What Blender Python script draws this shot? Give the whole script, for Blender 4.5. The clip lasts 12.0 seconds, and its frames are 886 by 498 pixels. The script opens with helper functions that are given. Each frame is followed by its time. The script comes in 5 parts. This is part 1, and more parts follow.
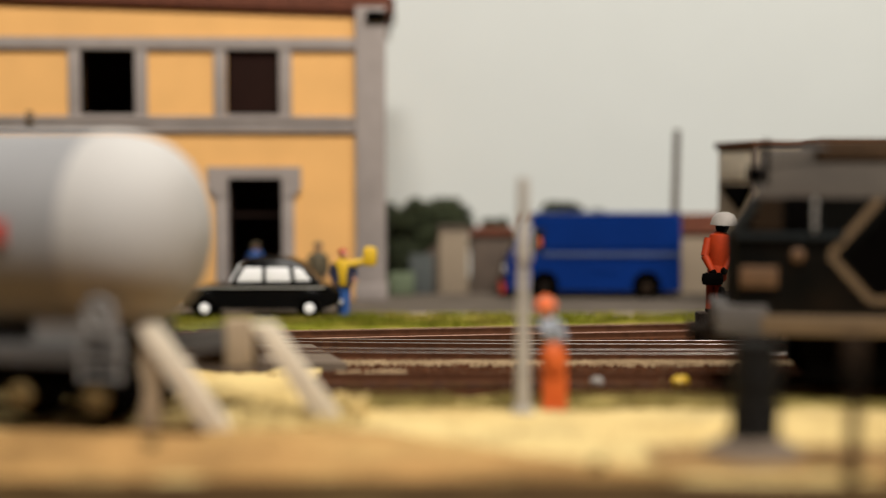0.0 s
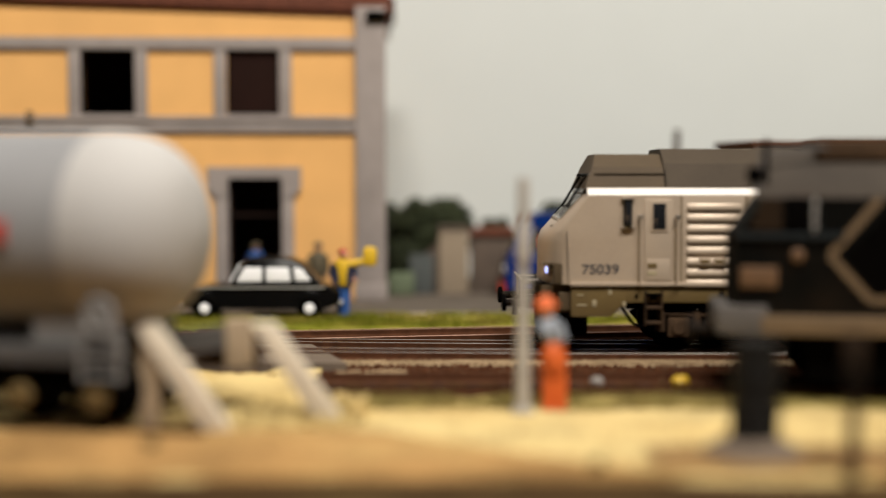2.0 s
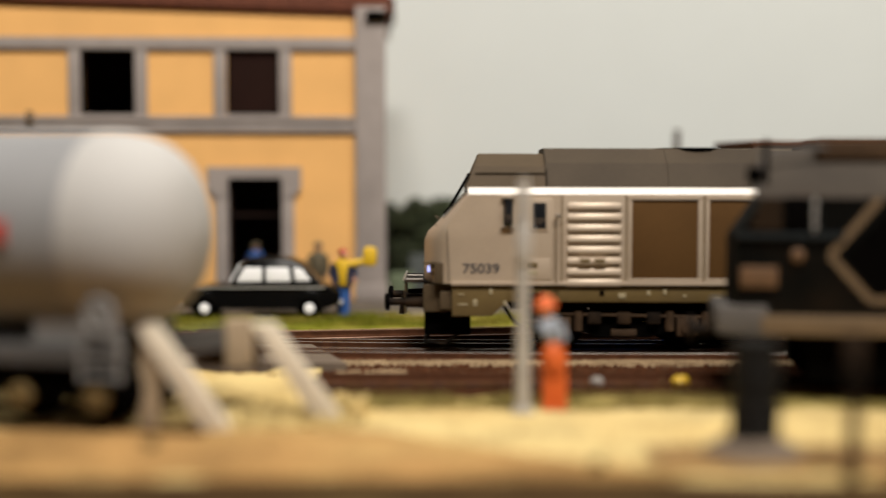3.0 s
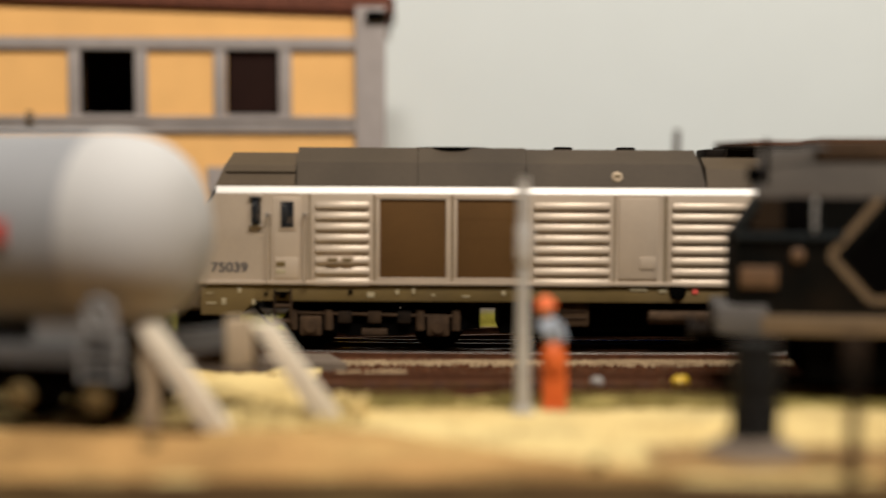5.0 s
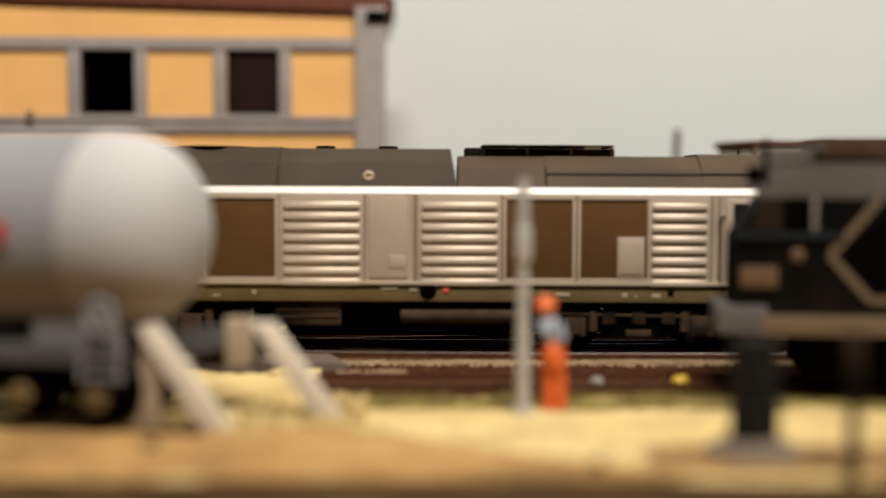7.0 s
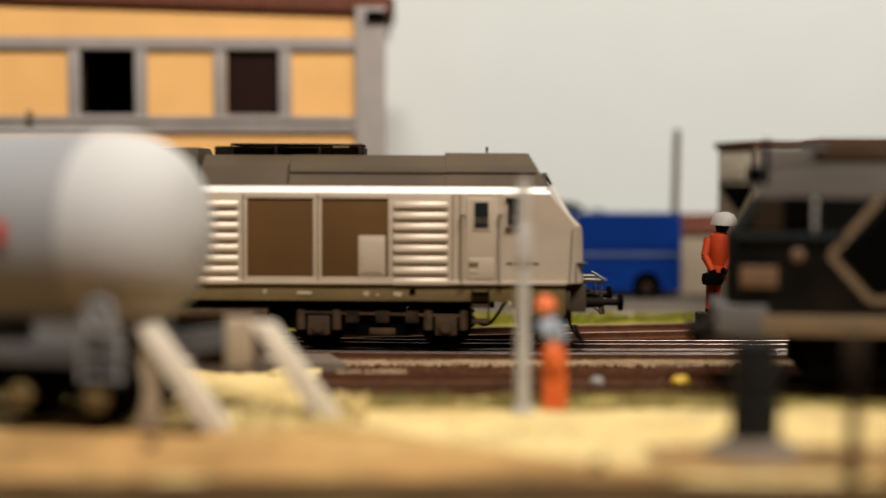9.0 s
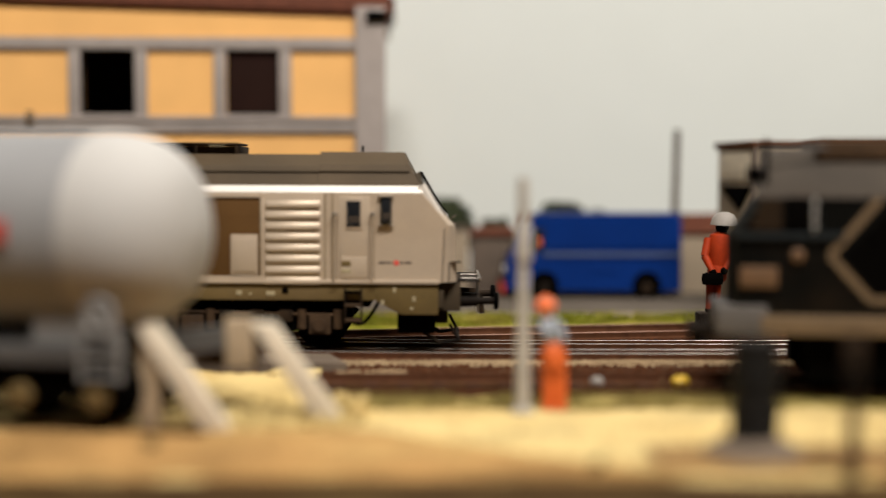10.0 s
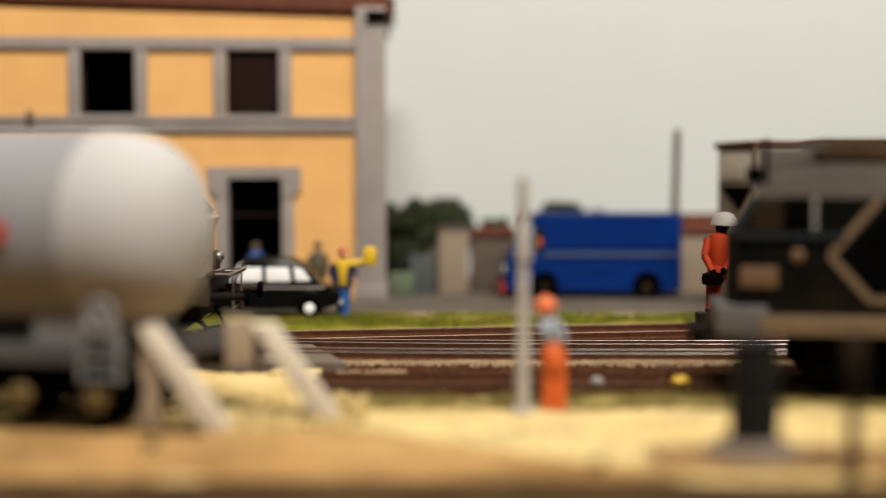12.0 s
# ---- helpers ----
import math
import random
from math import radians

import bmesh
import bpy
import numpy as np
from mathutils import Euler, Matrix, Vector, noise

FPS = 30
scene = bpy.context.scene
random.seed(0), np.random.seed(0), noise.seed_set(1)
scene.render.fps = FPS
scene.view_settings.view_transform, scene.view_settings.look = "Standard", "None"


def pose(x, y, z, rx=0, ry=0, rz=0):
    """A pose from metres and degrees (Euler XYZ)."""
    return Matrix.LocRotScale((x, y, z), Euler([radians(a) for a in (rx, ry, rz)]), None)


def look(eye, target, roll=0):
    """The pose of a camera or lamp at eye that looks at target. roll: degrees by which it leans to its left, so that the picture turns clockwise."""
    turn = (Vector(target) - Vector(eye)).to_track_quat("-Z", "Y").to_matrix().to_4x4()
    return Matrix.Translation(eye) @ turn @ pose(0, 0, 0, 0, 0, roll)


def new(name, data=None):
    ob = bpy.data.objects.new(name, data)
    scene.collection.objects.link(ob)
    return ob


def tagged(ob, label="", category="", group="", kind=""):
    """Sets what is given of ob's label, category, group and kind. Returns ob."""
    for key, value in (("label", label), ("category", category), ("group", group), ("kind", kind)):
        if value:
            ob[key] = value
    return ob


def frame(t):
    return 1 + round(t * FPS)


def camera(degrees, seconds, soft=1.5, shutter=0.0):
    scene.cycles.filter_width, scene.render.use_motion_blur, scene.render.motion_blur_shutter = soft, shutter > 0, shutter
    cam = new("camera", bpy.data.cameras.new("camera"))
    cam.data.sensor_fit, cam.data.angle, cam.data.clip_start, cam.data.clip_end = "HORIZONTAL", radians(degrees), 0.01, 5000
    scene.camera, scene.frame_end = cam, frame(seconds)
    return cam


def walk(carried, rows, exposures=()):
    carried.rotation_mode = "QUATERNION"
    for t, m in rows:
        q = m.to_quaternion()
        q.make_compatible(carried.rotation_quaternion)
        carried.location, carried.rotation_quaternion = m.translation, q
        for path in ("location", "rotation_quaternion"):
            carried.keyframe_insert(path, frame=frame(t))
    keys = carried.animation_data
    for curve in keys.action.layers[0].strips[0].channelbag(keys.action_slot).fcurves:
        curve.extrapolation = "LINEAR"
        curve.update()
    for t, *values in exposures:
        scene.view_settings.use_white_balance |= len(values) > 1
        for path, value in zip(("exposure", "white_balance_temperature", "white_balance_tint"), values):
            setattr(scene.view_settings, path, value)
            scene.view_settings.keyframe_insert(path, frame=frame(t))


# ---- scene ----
cam = camera(40, 12.0, soft=1.0, shutter=0.5)
cam.data.dof.use_dof = True
cam.data.dof.focus_distance = 0.312
cam.data.dof.aperture_fstop = 4.8
EYE = (0.0, 0.0, 0.0435)
VIEW = pose(*EYE, 90 - 3.295, 0, 0)
walk(cam, [(0.0, VIEW), (12.0, VIEW)], [(0.0, 0.03), (7.2, 0.03), (9.0, 0.12), (12.0, 0.12)])

# ---- light of the hall ----
world = bpy.data.worlds.new("hall_air")
scene.world = world
world.use_nodes = True
world.node_tree.nodes["Background"].inputs[0].default_value = (1.0, 0.93, 0.83, 1)
world.node_tree.nodes["Background"].inputs[1].default_value = 0.03


def hall_lamp(name, x, y, z, sx, sy, watts, colour=(1.0, 0.932, 0.848)):
    data = bpy.data.lights.new(name, "AREA")
    data.shape, data.size, data.size_y, data.energy, data.color = "RECTANGLE", sx, sy, watts, colour
    ob = new(name, data)
    ob.matrix_basis = look((x, y, z), (0.0, 0.35, 0.0))
    return ob


hall_lamp("pelmet_lamp", 0.11, -0.07, 0.64, 0.50, 0.08, 9.6)
hall_lamp("back_pelmet_lamp", 0.15, 0.46, 0.70, 0.8, 0.08, 1.6)

# ---- materials ----
MM = 0.001
RNG = random.Random(7)


def material(name, colour, rough=0.6, metal=0.0, vary=0.25, scale=300.0, bump=0.15, dirt=None, dirt_amount=0.4, coat=0.0, emit=0.0, fine=2500.0, rand=0.0, spec=0.5):
    m = bpy.data.materials.new(name)
    m.use_nodes = True
    nt = m.node_tree
    N, L = nt.nodes, nt.links
    b = N["Principled BSDF"]
    co = N.new("ShaderNodeTexCoord")
    n1 = N.new("ShaderNodeTexNoise")
    n1.inputs["Scale"].default_value, n1.inputs["Detail"].default_value = scale, 6
    n2 = N.new("ShaderNodeTexNoise")
    n2.inputs["Scale"].default_value, n2.inputs["Detail"].default_value = fine, 3
    L.new(co.outputs["Object"], n1.inputs["Vector"])
    L.new(co.outputs["Object"], n2.inputs["Vector"])
    mix = N.new("ShaderNodeMix")
    mix.data_type = "RGBA"
    dark = [c * (1 - vary) for c in colour]
    lite = [min(1.0, c * (1 + 0.6 * vary)) for c in colour]
    mix.inputs["A"].default_value, mix.inputs["B"].default_value = (*dark, 1), (*lite, 1)
    add = N.new("ShaderNodeMath")
    add.operation = "MULTIPLY_ADD"
    add.inputs[1].default_value, add.inputs[2].default_value = 0.45, 0.0
    L.new(n2.outputs["Fac"], add.inputs[0])
    sm = N.new("ShaderNodeMath")
    sm.operation = "MULTIPLY_ADD"
    sm.inputs[1].default_value = 0.75
    L.new(n1.outputs["Fac"], sm.inputs[0])
    L.new(add.outputs[0], sm.inputs[2])
    ramp = N.new("ShaderNodeMapRange")
    ramp.inputs["From Min"].default_value, ramp.inputs["From Max"].default_value = 0.38, 0.82
    L.new(sm.outputs[0], ramp.inputs["Value"])
    L.new(ramp.outputs[0], mix.inputs["Factor"])
    out = mix.outputs["Result"]
    if dirt:
        n3 = N.new("ShaderNodeTexNoise")
        n3.inputs["Scale"].default_value, n3.inputs["Detail"].default_value = scale * 0.35, 8
        L.new(co.outputs["Object"], n3.inputs["Vector"])
        r3 = N.new("ShaderNodeMapRange")
        r3.inputs["From Min"].default_value, r3.inputs["From Max"].default_value = 0.45, 0.75
        r3.inputs["To Max"].default_value = dirt_amount
        L.new(n3.outputs["Fac"], r3.inputs["Value"])
        m3 = N.new("ShaderNodeMix")
        m3.data_type = "RGBA"
        L.new(r3.outputs[0], m3.inputs["Factor"])
        L.new(out, m3.inputs["A"])
        m3.inputs["B"].default_value = (*dirt, 1)
        out = m3.outputs["Result"]
    if rand:
        info = N.new("ShaderNodeObjectInfo")
        hsv = N.new("ShaderNodeHueSaturation")
        rr = N.new("ShaderNodeMapRange")
        rr.inputs["To Min"].default_value, rr.inputs["To Max"].default_value = 1 - rand, 1 + rand
        L.new(info.outputs["Random"], rr.inputs["Value"])
        L.new(rr.outputs[0], hsv.inputs["Value"])
        L.new(out, hsv.inputs["Color"])
        out = hsv.outputs["Color"]
    L.new(out, b.inputs["Base Color"])
    b.inputs["Roughness"].default_value, b.inputs["Metallic"].default_value = rough, metal
    b.inputs["Coat Weight"].default_value = coat
    b.inputs["Specular IOR Level"].default_value = spec
    if bump:
        bp = N.new("ShaderNodeBump")
        bp.inputs["Strength"].default_value, bp.inputs["Distance"].default_value = bump, 0.0003
        L.new(sm.outputs[0], bp.inputs["Height"])
        L.new(bp.outputs[0], b.inputs["Normal"])
    if emit:
        b.inputs["Emission Color"].default_value, b.inputs["Emission Strength"].default_value = (*colour, 1), emit
    return m


M = {
    "sand": material("sand_ground_cover", (0.5485, 0.4237, 0.1898), 0.95, 0, 0.35, 60, 0.6, (0.42, 0.27, 0.09), 0.7, fine=1500, spec=0.1),
    "worn": material("trodden_brown_sand", (0.33, 0.19, 0.070), 0.95, 0, 0.45, 70, 0.6, (0.45, 0.31, 0.12), 0.75, fine=1500, spec=0.1),
    "fadedblue": material("faded_blue_trim", (0.05, 0.075, 0.15), 0.6, 0, 0.2, 100, 0.0),
    "earth": material("brown_earth", (0.045, 0.025, 0.010), 0.95, 0, 0.5, 120, 0.6, (0.09, 0.060, 0.022), 0.5, spec=0.05),
    "ballast": material("rusty_ballast", (0.048, 0.018, 0.008), 0.95, 0, 0.6, 500, 0.8, (0.17, 0.095, 0.05), 0.5, spec=0.06),
    "stone": material("ballast_stone", (0.090, 0.033, 0.014), 0.9, 0, 0.6, 700, 0.4, spec=0.08),
    "paleballast": material("pale_grey_ballast", (0.30, 0.215, 0.125), 0.95, 0, 0.3, 300, 0.6, (0.14, 0.085, 0.045), 0.6, spec=0.1),
    "grass": material("dry_green_grass", (0.15, 0.1537, 0.0135), 0.9, 0, 0.5, 120, 0.5, (0.33, 0.25, 0.06), 0.7, spec=0.08),
    "slab": material("worn_grey_paving", (0.13, 0.10, 0.075), 0.9, 0, 0.3, 80, 0.3, (0.10, 0.075, 0.055), 0.5, spec=0.15),
    "road": material("grey_road", (0.108, 0.09, 0.072), 0.9, 0, 0.25, 60, 0.3, (0.10, 0.08, 0.065), 0.5, spec=0.1),
    "rail": material("polished_rail", (0.72, 0.66, 0.60), 0.22, 1.0, 0.15, 300, 0.05),
    "railrust": material("rusty_rail", (0.085, 0.034, 0.016), 0.85, 0.0, 0.4, 500, 0.3, spec=0.1),
    "dullrail": material("dull_rusty_rail_head", (0.30, 0.17, 0.12), 0.5, 0.4, 0.3, 300, 0.1),
    "sootroof": material("sooty_engine_roof_paint", (0.054, 0.040, 0.026), 0.6, 0.0, 0.35, 40, 0.05, (0.020, 0.016, 0.013), 0.7, spec=0.12),
    "sleeper": material("dark_sleeper", (0.032, 0.018, 0.012), 0.9, 0, 0.4, 500, 0.4, rand=0.25, spec=0.05),
    "sky": material("painted_sky_board", (0.5994, 0.6313, 0.613), 0.95, 0, 0.03, 4, 0.0, fine=40),
    "orange": material("orange_plaster", (0.7534, 0.4172, 0.1421), 0.9, 0, 0.10, 60, 0.15, (0.62, 0.34, 0.12), 0.25),
    "greystone": material("grey_painted_stone", (0.285, 0.247, 0.228), 0.9, 0, 0.18, 120, 0.3),
    "dark": material("unlit_room_and_door_brown", (0.016, 0.009, 0.007), 0.9, 0, 0.5, 40, 0.0, spec=0.1),
    "rooftile": material("red_roof_tiles", (0.14, 0.040, 0.018), 0.85, 0, 0.3, 200, 0.4),
    "silver": material("silver_grey_loco_paint", (0.4423, 0.355, 0.2677), 0.44, 0.3, 0.10, 90, 0.03, (0.40, 0.33, 0.26), 0.35, coat=0.1),
    "whiteband": material("white_line_paint", (0.5298, 0.4919, 0.4427), 0.4, 0.1, 0.06, 90, 0.02),
    "olive": material("dark_olive_grey_paint", (0.070, 0.049, 0.028), 0.6, 0.0, 0.3, 45, 0.05, (0.034, 0.026, 0.018), 0.75, spec=0.12),
    "skirt": material("olive_brown_skirt_paint", (0.110, 0.074, 0.026), 0.6, 0.0, 0.25, 120, 0.05, (0.16, 0.11, 0.06), 0.4, spec=0.2),
    "grille": material("brown_grille_mesh", (0.086, 0.043, 0.0135), 0.7, 0.0, 0.2, 60, 0.1, spec=0.1),
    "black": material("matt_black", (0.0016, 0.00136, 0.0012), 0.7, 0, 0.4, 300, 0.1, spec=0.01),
    "under": material("dusty_black_underframe", (0.00816, 0.00544, 0.00374), 0.7, 0.0, 0.5, 300, 0.2, (0.085, 0.05, 0.026), 0.6, spec=0.08),
    "housepane": material("unlit_room_window_brown", (0.016, 0.006, 0.004), 0.5, 0, 0.3, 50, 0.0, spec=0.1),
    "tan": material("tan_timber", (0.34, 0.26, 0.17), 0.85, 0, 0.3, 150, 0.3),
    "dust": material("dusty_tan_road_edge", (0.34, 0.28, 0.20), 0.95, 0, 0.3, 80, 0.3),
    "glass": material("dark_window_glass", (0.012, 0.013, 0.015), 0.06, 0, 0.1, 50, 0.0, coat=0.5),
    "screen": material("shaded_grey_windscreen", (0.085, 0.070, 0.052), 0.2, 0, 0.1, 50, 0.0),
    "steel": material("worn_steel", (0.42, 0.38, 0.34), 0.35, 0.9, 0.2, 300, 0.1),
    "ink": material("dark_lettering", (0.05, 0.045, 0.045), 0.6, 0, 0.1, 300, 0.0),
    "marking": material("pale_marking_paint", (0.30, 0.25, 0.15), 0.6, 0, 0.2, 300, 0.0),
    "redmark": material("red_marking_paint", (0.55, 0.07, 0.05), 0.6, 0, 0.2, 300, 0.0),
    "lamp": material("lit_headlight", (0.42, 0.48, 1.0), 0.3, 0, 0.0, 300, 0.0, emit=2.6),
    # Lit and shaded greys of one tank: end paler, shell darker.
    "tank": material("lit_tank_grey", (0.3933, 0.3847, 0.3719), 0.7, 0.0, 0.12, 40, 0.05, (0.30, 0.275, 0.25), 0.5, spec=0.15),
    "tankbody": material("shaded_tank_grey", (0.2263, 0.2287, 0.235), 0.5, 0.0, 0.12, 40, 0.05, (0.26, 0.25, 0.24), 0.5, spec=0.4),
    "rustydust": material("rusty_brown_dust", (0.0525, 0.0301, 0.0154), 0.8, 0.0, 0.5, 400, 0.2, (0.02, 0.013, 0.009), 0.6, spec=0.15),
    "tankdark": material("grey_wagon_frame", (0.06084, 0.05983, 0.05983), 0.6, 0, 0.25, 120, 0.1),
    "beige": material("weathered_beige_wood", (0.612, 0.5406, 0.4284), 0.85, 0, 0.25, 150, 0.3),
    "darkloco": material("dark_blue_grey_loco_paint", (0.0027, 0.002808, 0.002366), 0.6, 0.0, 0.3, 120, 0.1, (0.018, 0.011, 0.006), 0.6, spec=0.04),
    "brownsoil": material("damp_brown_soil", (0.19, 0.11, 0.045), 0.95, 0, 0.45, 90, 0.6, (0.34, 0.22, 0.09), 0.6, fine=1500, spec=0.1),
    "dryverge": material("dry_olive_brown_verge", (0.28, 0.225, 0.075), 0.95, 0, 0.5, 150, 0.6, (0.13, 0.08, 0.035), 0.6, spec=0.08),
    "columnpaint": material("sooty_column_paint", (0.0065, 0.0055, 0.00425), 0.7, 0, 0.4, 200, 0.2, spec=0.2),
    "fittings": material("grey_wagon_fittings_paint", (0.2376, 0.2327, 0.2277), 0.6, 0, 0.25, 120, 0.1),
    "waistrail": material("blue_grey_rail_paint", (0.0112, 0.0147, 0.0168), 0.6, 0, 0.3, 120, 0.1, spec=0.15),
    "cabroof": material("sooty_grey_roof_paint", (0.04106, 0.0323, 0.02384), 0.75, 0, 0.35, 90, 0.1, (0.070, 0.042, 0.026), 0.75, spec=0.2),
    "rustpanel": material("rusty_orange_panel", (0.105, 0.0525, 0.021), 0.65, 0, 0.25, 200, 0.05),
    "greyroof": material("dusty_grey_roof_paint", (0.0735, 0.0658, 0.0616), 0.75, 0, 0.25, 120, 0.1),
    "tanstripe": material("tan_stripe_paint", (0.12, 0.07875, 0.04125), 0.6, 0, 0.2, 200, 0.05),
    "palepost": material("pale_grey_post", (0.376, 0.352, 0.32), 0.7, 0, 0.2, 200, 0.1),
    "blue": material("blue_van_paint", (0.00096, 0.0208, 0.14), 0.4, 0, 0.15, 60, 0.02, spec=0.15),
    "carblack": material("glossy_black_car_paint", (0.003, 0.003, 0.003), 0.2, 0, 0.1, 60, 0.0, spec=0.15),
    # Near-white base for the car windows and hubcaps.
    "foil": material("near_white_window_and_hub", (0.92, 0.92, 0.93), 0.55, 0.0, 0.04, 60, 0.0),
    "chrome": material("chrome", (0.85, 0.83, 0.80), 0.25, 0.6, 0.05, 60, 0.0),
    "hiviz": material("orange_plastic", (0.5967, 0.1071, 0.0153), 0.6, 0, 0.12, 100, 0.05),
    "red": material("red_plastic", (0.34, 0.025, 0.008), 0.6, 0, 0.15, 100, 0.05),
    "yellow": material("yellow_plastic", (0.64, 0.4, 0.016), 0.5, 0, 0.1, 100, 0.05),
    "denim": material("blue_plastic", (0.03, 0.10, 0.32), 0.6, 0, 0.15, 100, 0.05),
    "vermilion": material("vermilion_plastic", (0.3045, 0.02887, 0.0042), 0.6, 0, 0.3, 300, 0.05, spec=0.2),
    "cabglass": material("dusty_brown_cab_glass", (0.018, 0.011, 0.006), 0.5, 0, 0.4, 80, 0.0, spec=0.1),
    "helmet": material("dull_grey_helmet_paint", (0.238, 0.217, 0.196), 0.6, 0, 0.2, 200, 0.0, spec=0.2),
    "navy": material("navy_plastic", (0.010, 0.014, 0.045), 0.6, 0, 0.15, 100, 0.05),
    "skin": material("painted_skin_tone", (0.55, 0.27, 0.16), 0.6, 0, 0.1, 100, 0.0),
    "greyfig": material("grey_plastic", (0.24, 0.264, 0.304), 0.6, 0, 0.1, 100, 0.0),
    "khaki": material("khaki_plastic", (0.096, 0.0768, 0.0432), 0.7, 0, 0.1, 100, 0.0),
    "foliage": material("dark_green_foliage", (0.036, 0.0464, 0.0176), 0.9, 0, 0.5, 200, 0.3, rand=0.2),
    "bark": material("brown_bark", (0.09, 0.06, 0.04), 0.9, 0, 0.3, 300, 0.4),
    "plaster": material("beige_plaster", (0.2677, 0.2104, 0.1466), 0.9, 0, 0.2, 60, 0.2, (0.28, 0.22, 0.16), 0.4),
    "greywall": material("grey_brown_masonry", (0.09622, 0.07023, 0.05202), 0.9, 0, 0.35, 120, 0.3),
    "palegreen": material("pale_green_paint", (0.1125, 0.1425, 0.0825), 0.8, 0, 0.25, 100, 0.1),
    "bluegrey": material("weathered_blue_grey", (0.066, 0.075, 0.072), 0.8, 0, 0.3, 100, 0.1),
    "room": material("dark_unseen_hall_shell", (0.07, 0.065, 0.06), 0.9, 0, 0.2, 20, 0.0, fine=300),
    "floor": material("hall_floor_lino", (0.22, 0.19, 0.16), 0.6, 0, 0.2, 4, 0.0, fine=40),
    "wood": material("plywood_edge", (0.30, 0.19, 0.10), 0.8, 0, 0.25, 40, 0.1),
}


# ---- shape helpers, all in millimetres ----
def link_mesh(name, bm, mat, smooth=False):
    me = bpy.data.meshes.new(name)
    bmesh.ops.recalc_face_normals(bm, faces=bm.faces)
    bm.to_mesh(me)
    bm.free()
    for mm in (mat if isinstance(mat, (list, tuple)) else [mat]):
        me.materials.append(M[mm])
    if smooth:
        for p in me.polygons:
            p.use_smooth = True
        me.set_sharp_from_angle(angle=radians(38))
    return new(name, me)


def part(name, bm, mat, parent, label="", smooth=True):
    ob = link_mesh(name, bm, mat, smooth)
    ob.parent = parent
    if label:
        tagged(ob, label=label)
    return ob


def thing(name, label, category, x=0, y=0, z=0, rz=0, group="", kind=""):
    ob = new(name)
    ob.empty_display_size = 0.005
    ob.matrix_basis = pose(x * MM, y * MM, z * MM, 0, 0, rz)
    return tagged(ob, label, category, group, kind)


def solid(name, bm, mat, label, category, kind="", smooth=True, at=(0, 0, 0), rz=0, group=""):
    ob = link_mesh(name, bm, mat, smooth)
    ob.matrix_basis = pose(at[0] * MM, at[1] * MM, at[2] * MM, 0, 0, rz)
    return tagged(ob, label, category, group, kind)


def box(bm, x0, x1, y0, y1, z0, z1, bevel=0.0, mi=0):
    before = len(bm.faces)
    v = [bm.verts.new((x * MM, y * MM, z * MM)) for x in (x0, x1) for y in (y0, y1) for z in (z0, z1)]
    fs = [bm.faces.new([v[i] for i in q]) for q in ((0, 1, 3, 2), (4, 6, 7, 5), (0, 4, 5, 1), (2, 3, 7, 6), (0, 2, 6, 4), (1, 5, 7, 3))]
    if bevel:
        es = list({e for f in fs for e in f.edges})
        bmesh.ops.bevel(bm, geom=es, offset=bevel * MM, segments=2, profile=0.6, affect="EDGES")
    bm.faces.ensure_lookup_table()
    for f in bm.faces[before:]:
        f.material_index = mi
    return bm


def tube(bm, p, q, r0, r1=None, seg=12, mi=0, cap=True):
    r1 = r0 if r1 is None else r1
    p, q = Vector(p) * MM, Vector(q) * MM
    d = (q - p).normalized()
    a = d.orthogonal().normalized()
    b = d.cross(a)
    rings = []
    for c, r in ((p, r0), (q, r1)):
        rings.append([bm.verts.new(c + (a * math.cos(k * 2 * math.pi / seg) + b * math.sin(k * 2 * math.pi / seg)) * max(r, 0.01) * MM) for k in range(seg)])
    for k in range(seg):
        bm.faces.new((rings[0][k], rings[0][(k + 1) % seg], rings[1][(k + 1) % seg], rings[1][k])).material_index = mi
    if cap:
        for r in rings:
            bm.faces.new(r).material_index = mi
    return bm


def lathe(bm, centre, axis, rows, seg=24, mi=0):
    """rows of (distance along the axis, radius)."""
    c, d = Vector(centre), Vector(axis).normalized()
    a = d.orthogonal().normalized()
    b = d.cross(a)
    rings = [[bm.verts.new((c + d * h + (a * math.cos(k * 2 * math.pi / seg) + b * math.sin(k * 2 * math.pi / seg)) * max(r, 0.01)) * MM) for k in range(seg)] for h, r in rows]
    for r, s in zip(rings, rings[1:]):
        for k in range(seg):
            bm.faces.new((r[k], r[(k + 1) % seg], s[(k + 1) % seg], s[k])).material_index = mi
    bm.faces.new(rings[0]).material_index = mi
    bm.faces.new(rings[-1]).material_index = mi
    return bm


def prism(bm, pts, y0, y1, mi=0, bevel=0.0):
    """Polygon in x, z pushed from y0 to y1."""
    before = len(bm.faces)
    A = [bm.verts.new((x * MM, y0 * MM, z * MM)) for x, z in pts]
    B = [bm.verts.new((x * MM, y1 * MM, z * MM)) for x, z in pts]
    fs = [bm.faces.new(A), bm.faces.new(B[::-1])]
    n = len(pts)
    for k in range(n):
        fs.append(bm.faces.new((A[k], B[k], B[(k + 1) % n], A[(k + 1) % n])))
    if bevel:
        bmesh.ops.bevel(bm, geom=list({e for f in fs for e in f.edges}), offset=bevel * MM, segments=2, profile=0.6, affect="EDGES")
    bm.faces.ensure_lookup_table()
    for f in bm.faces[before:]:
        f.material_index = mi
    return bm


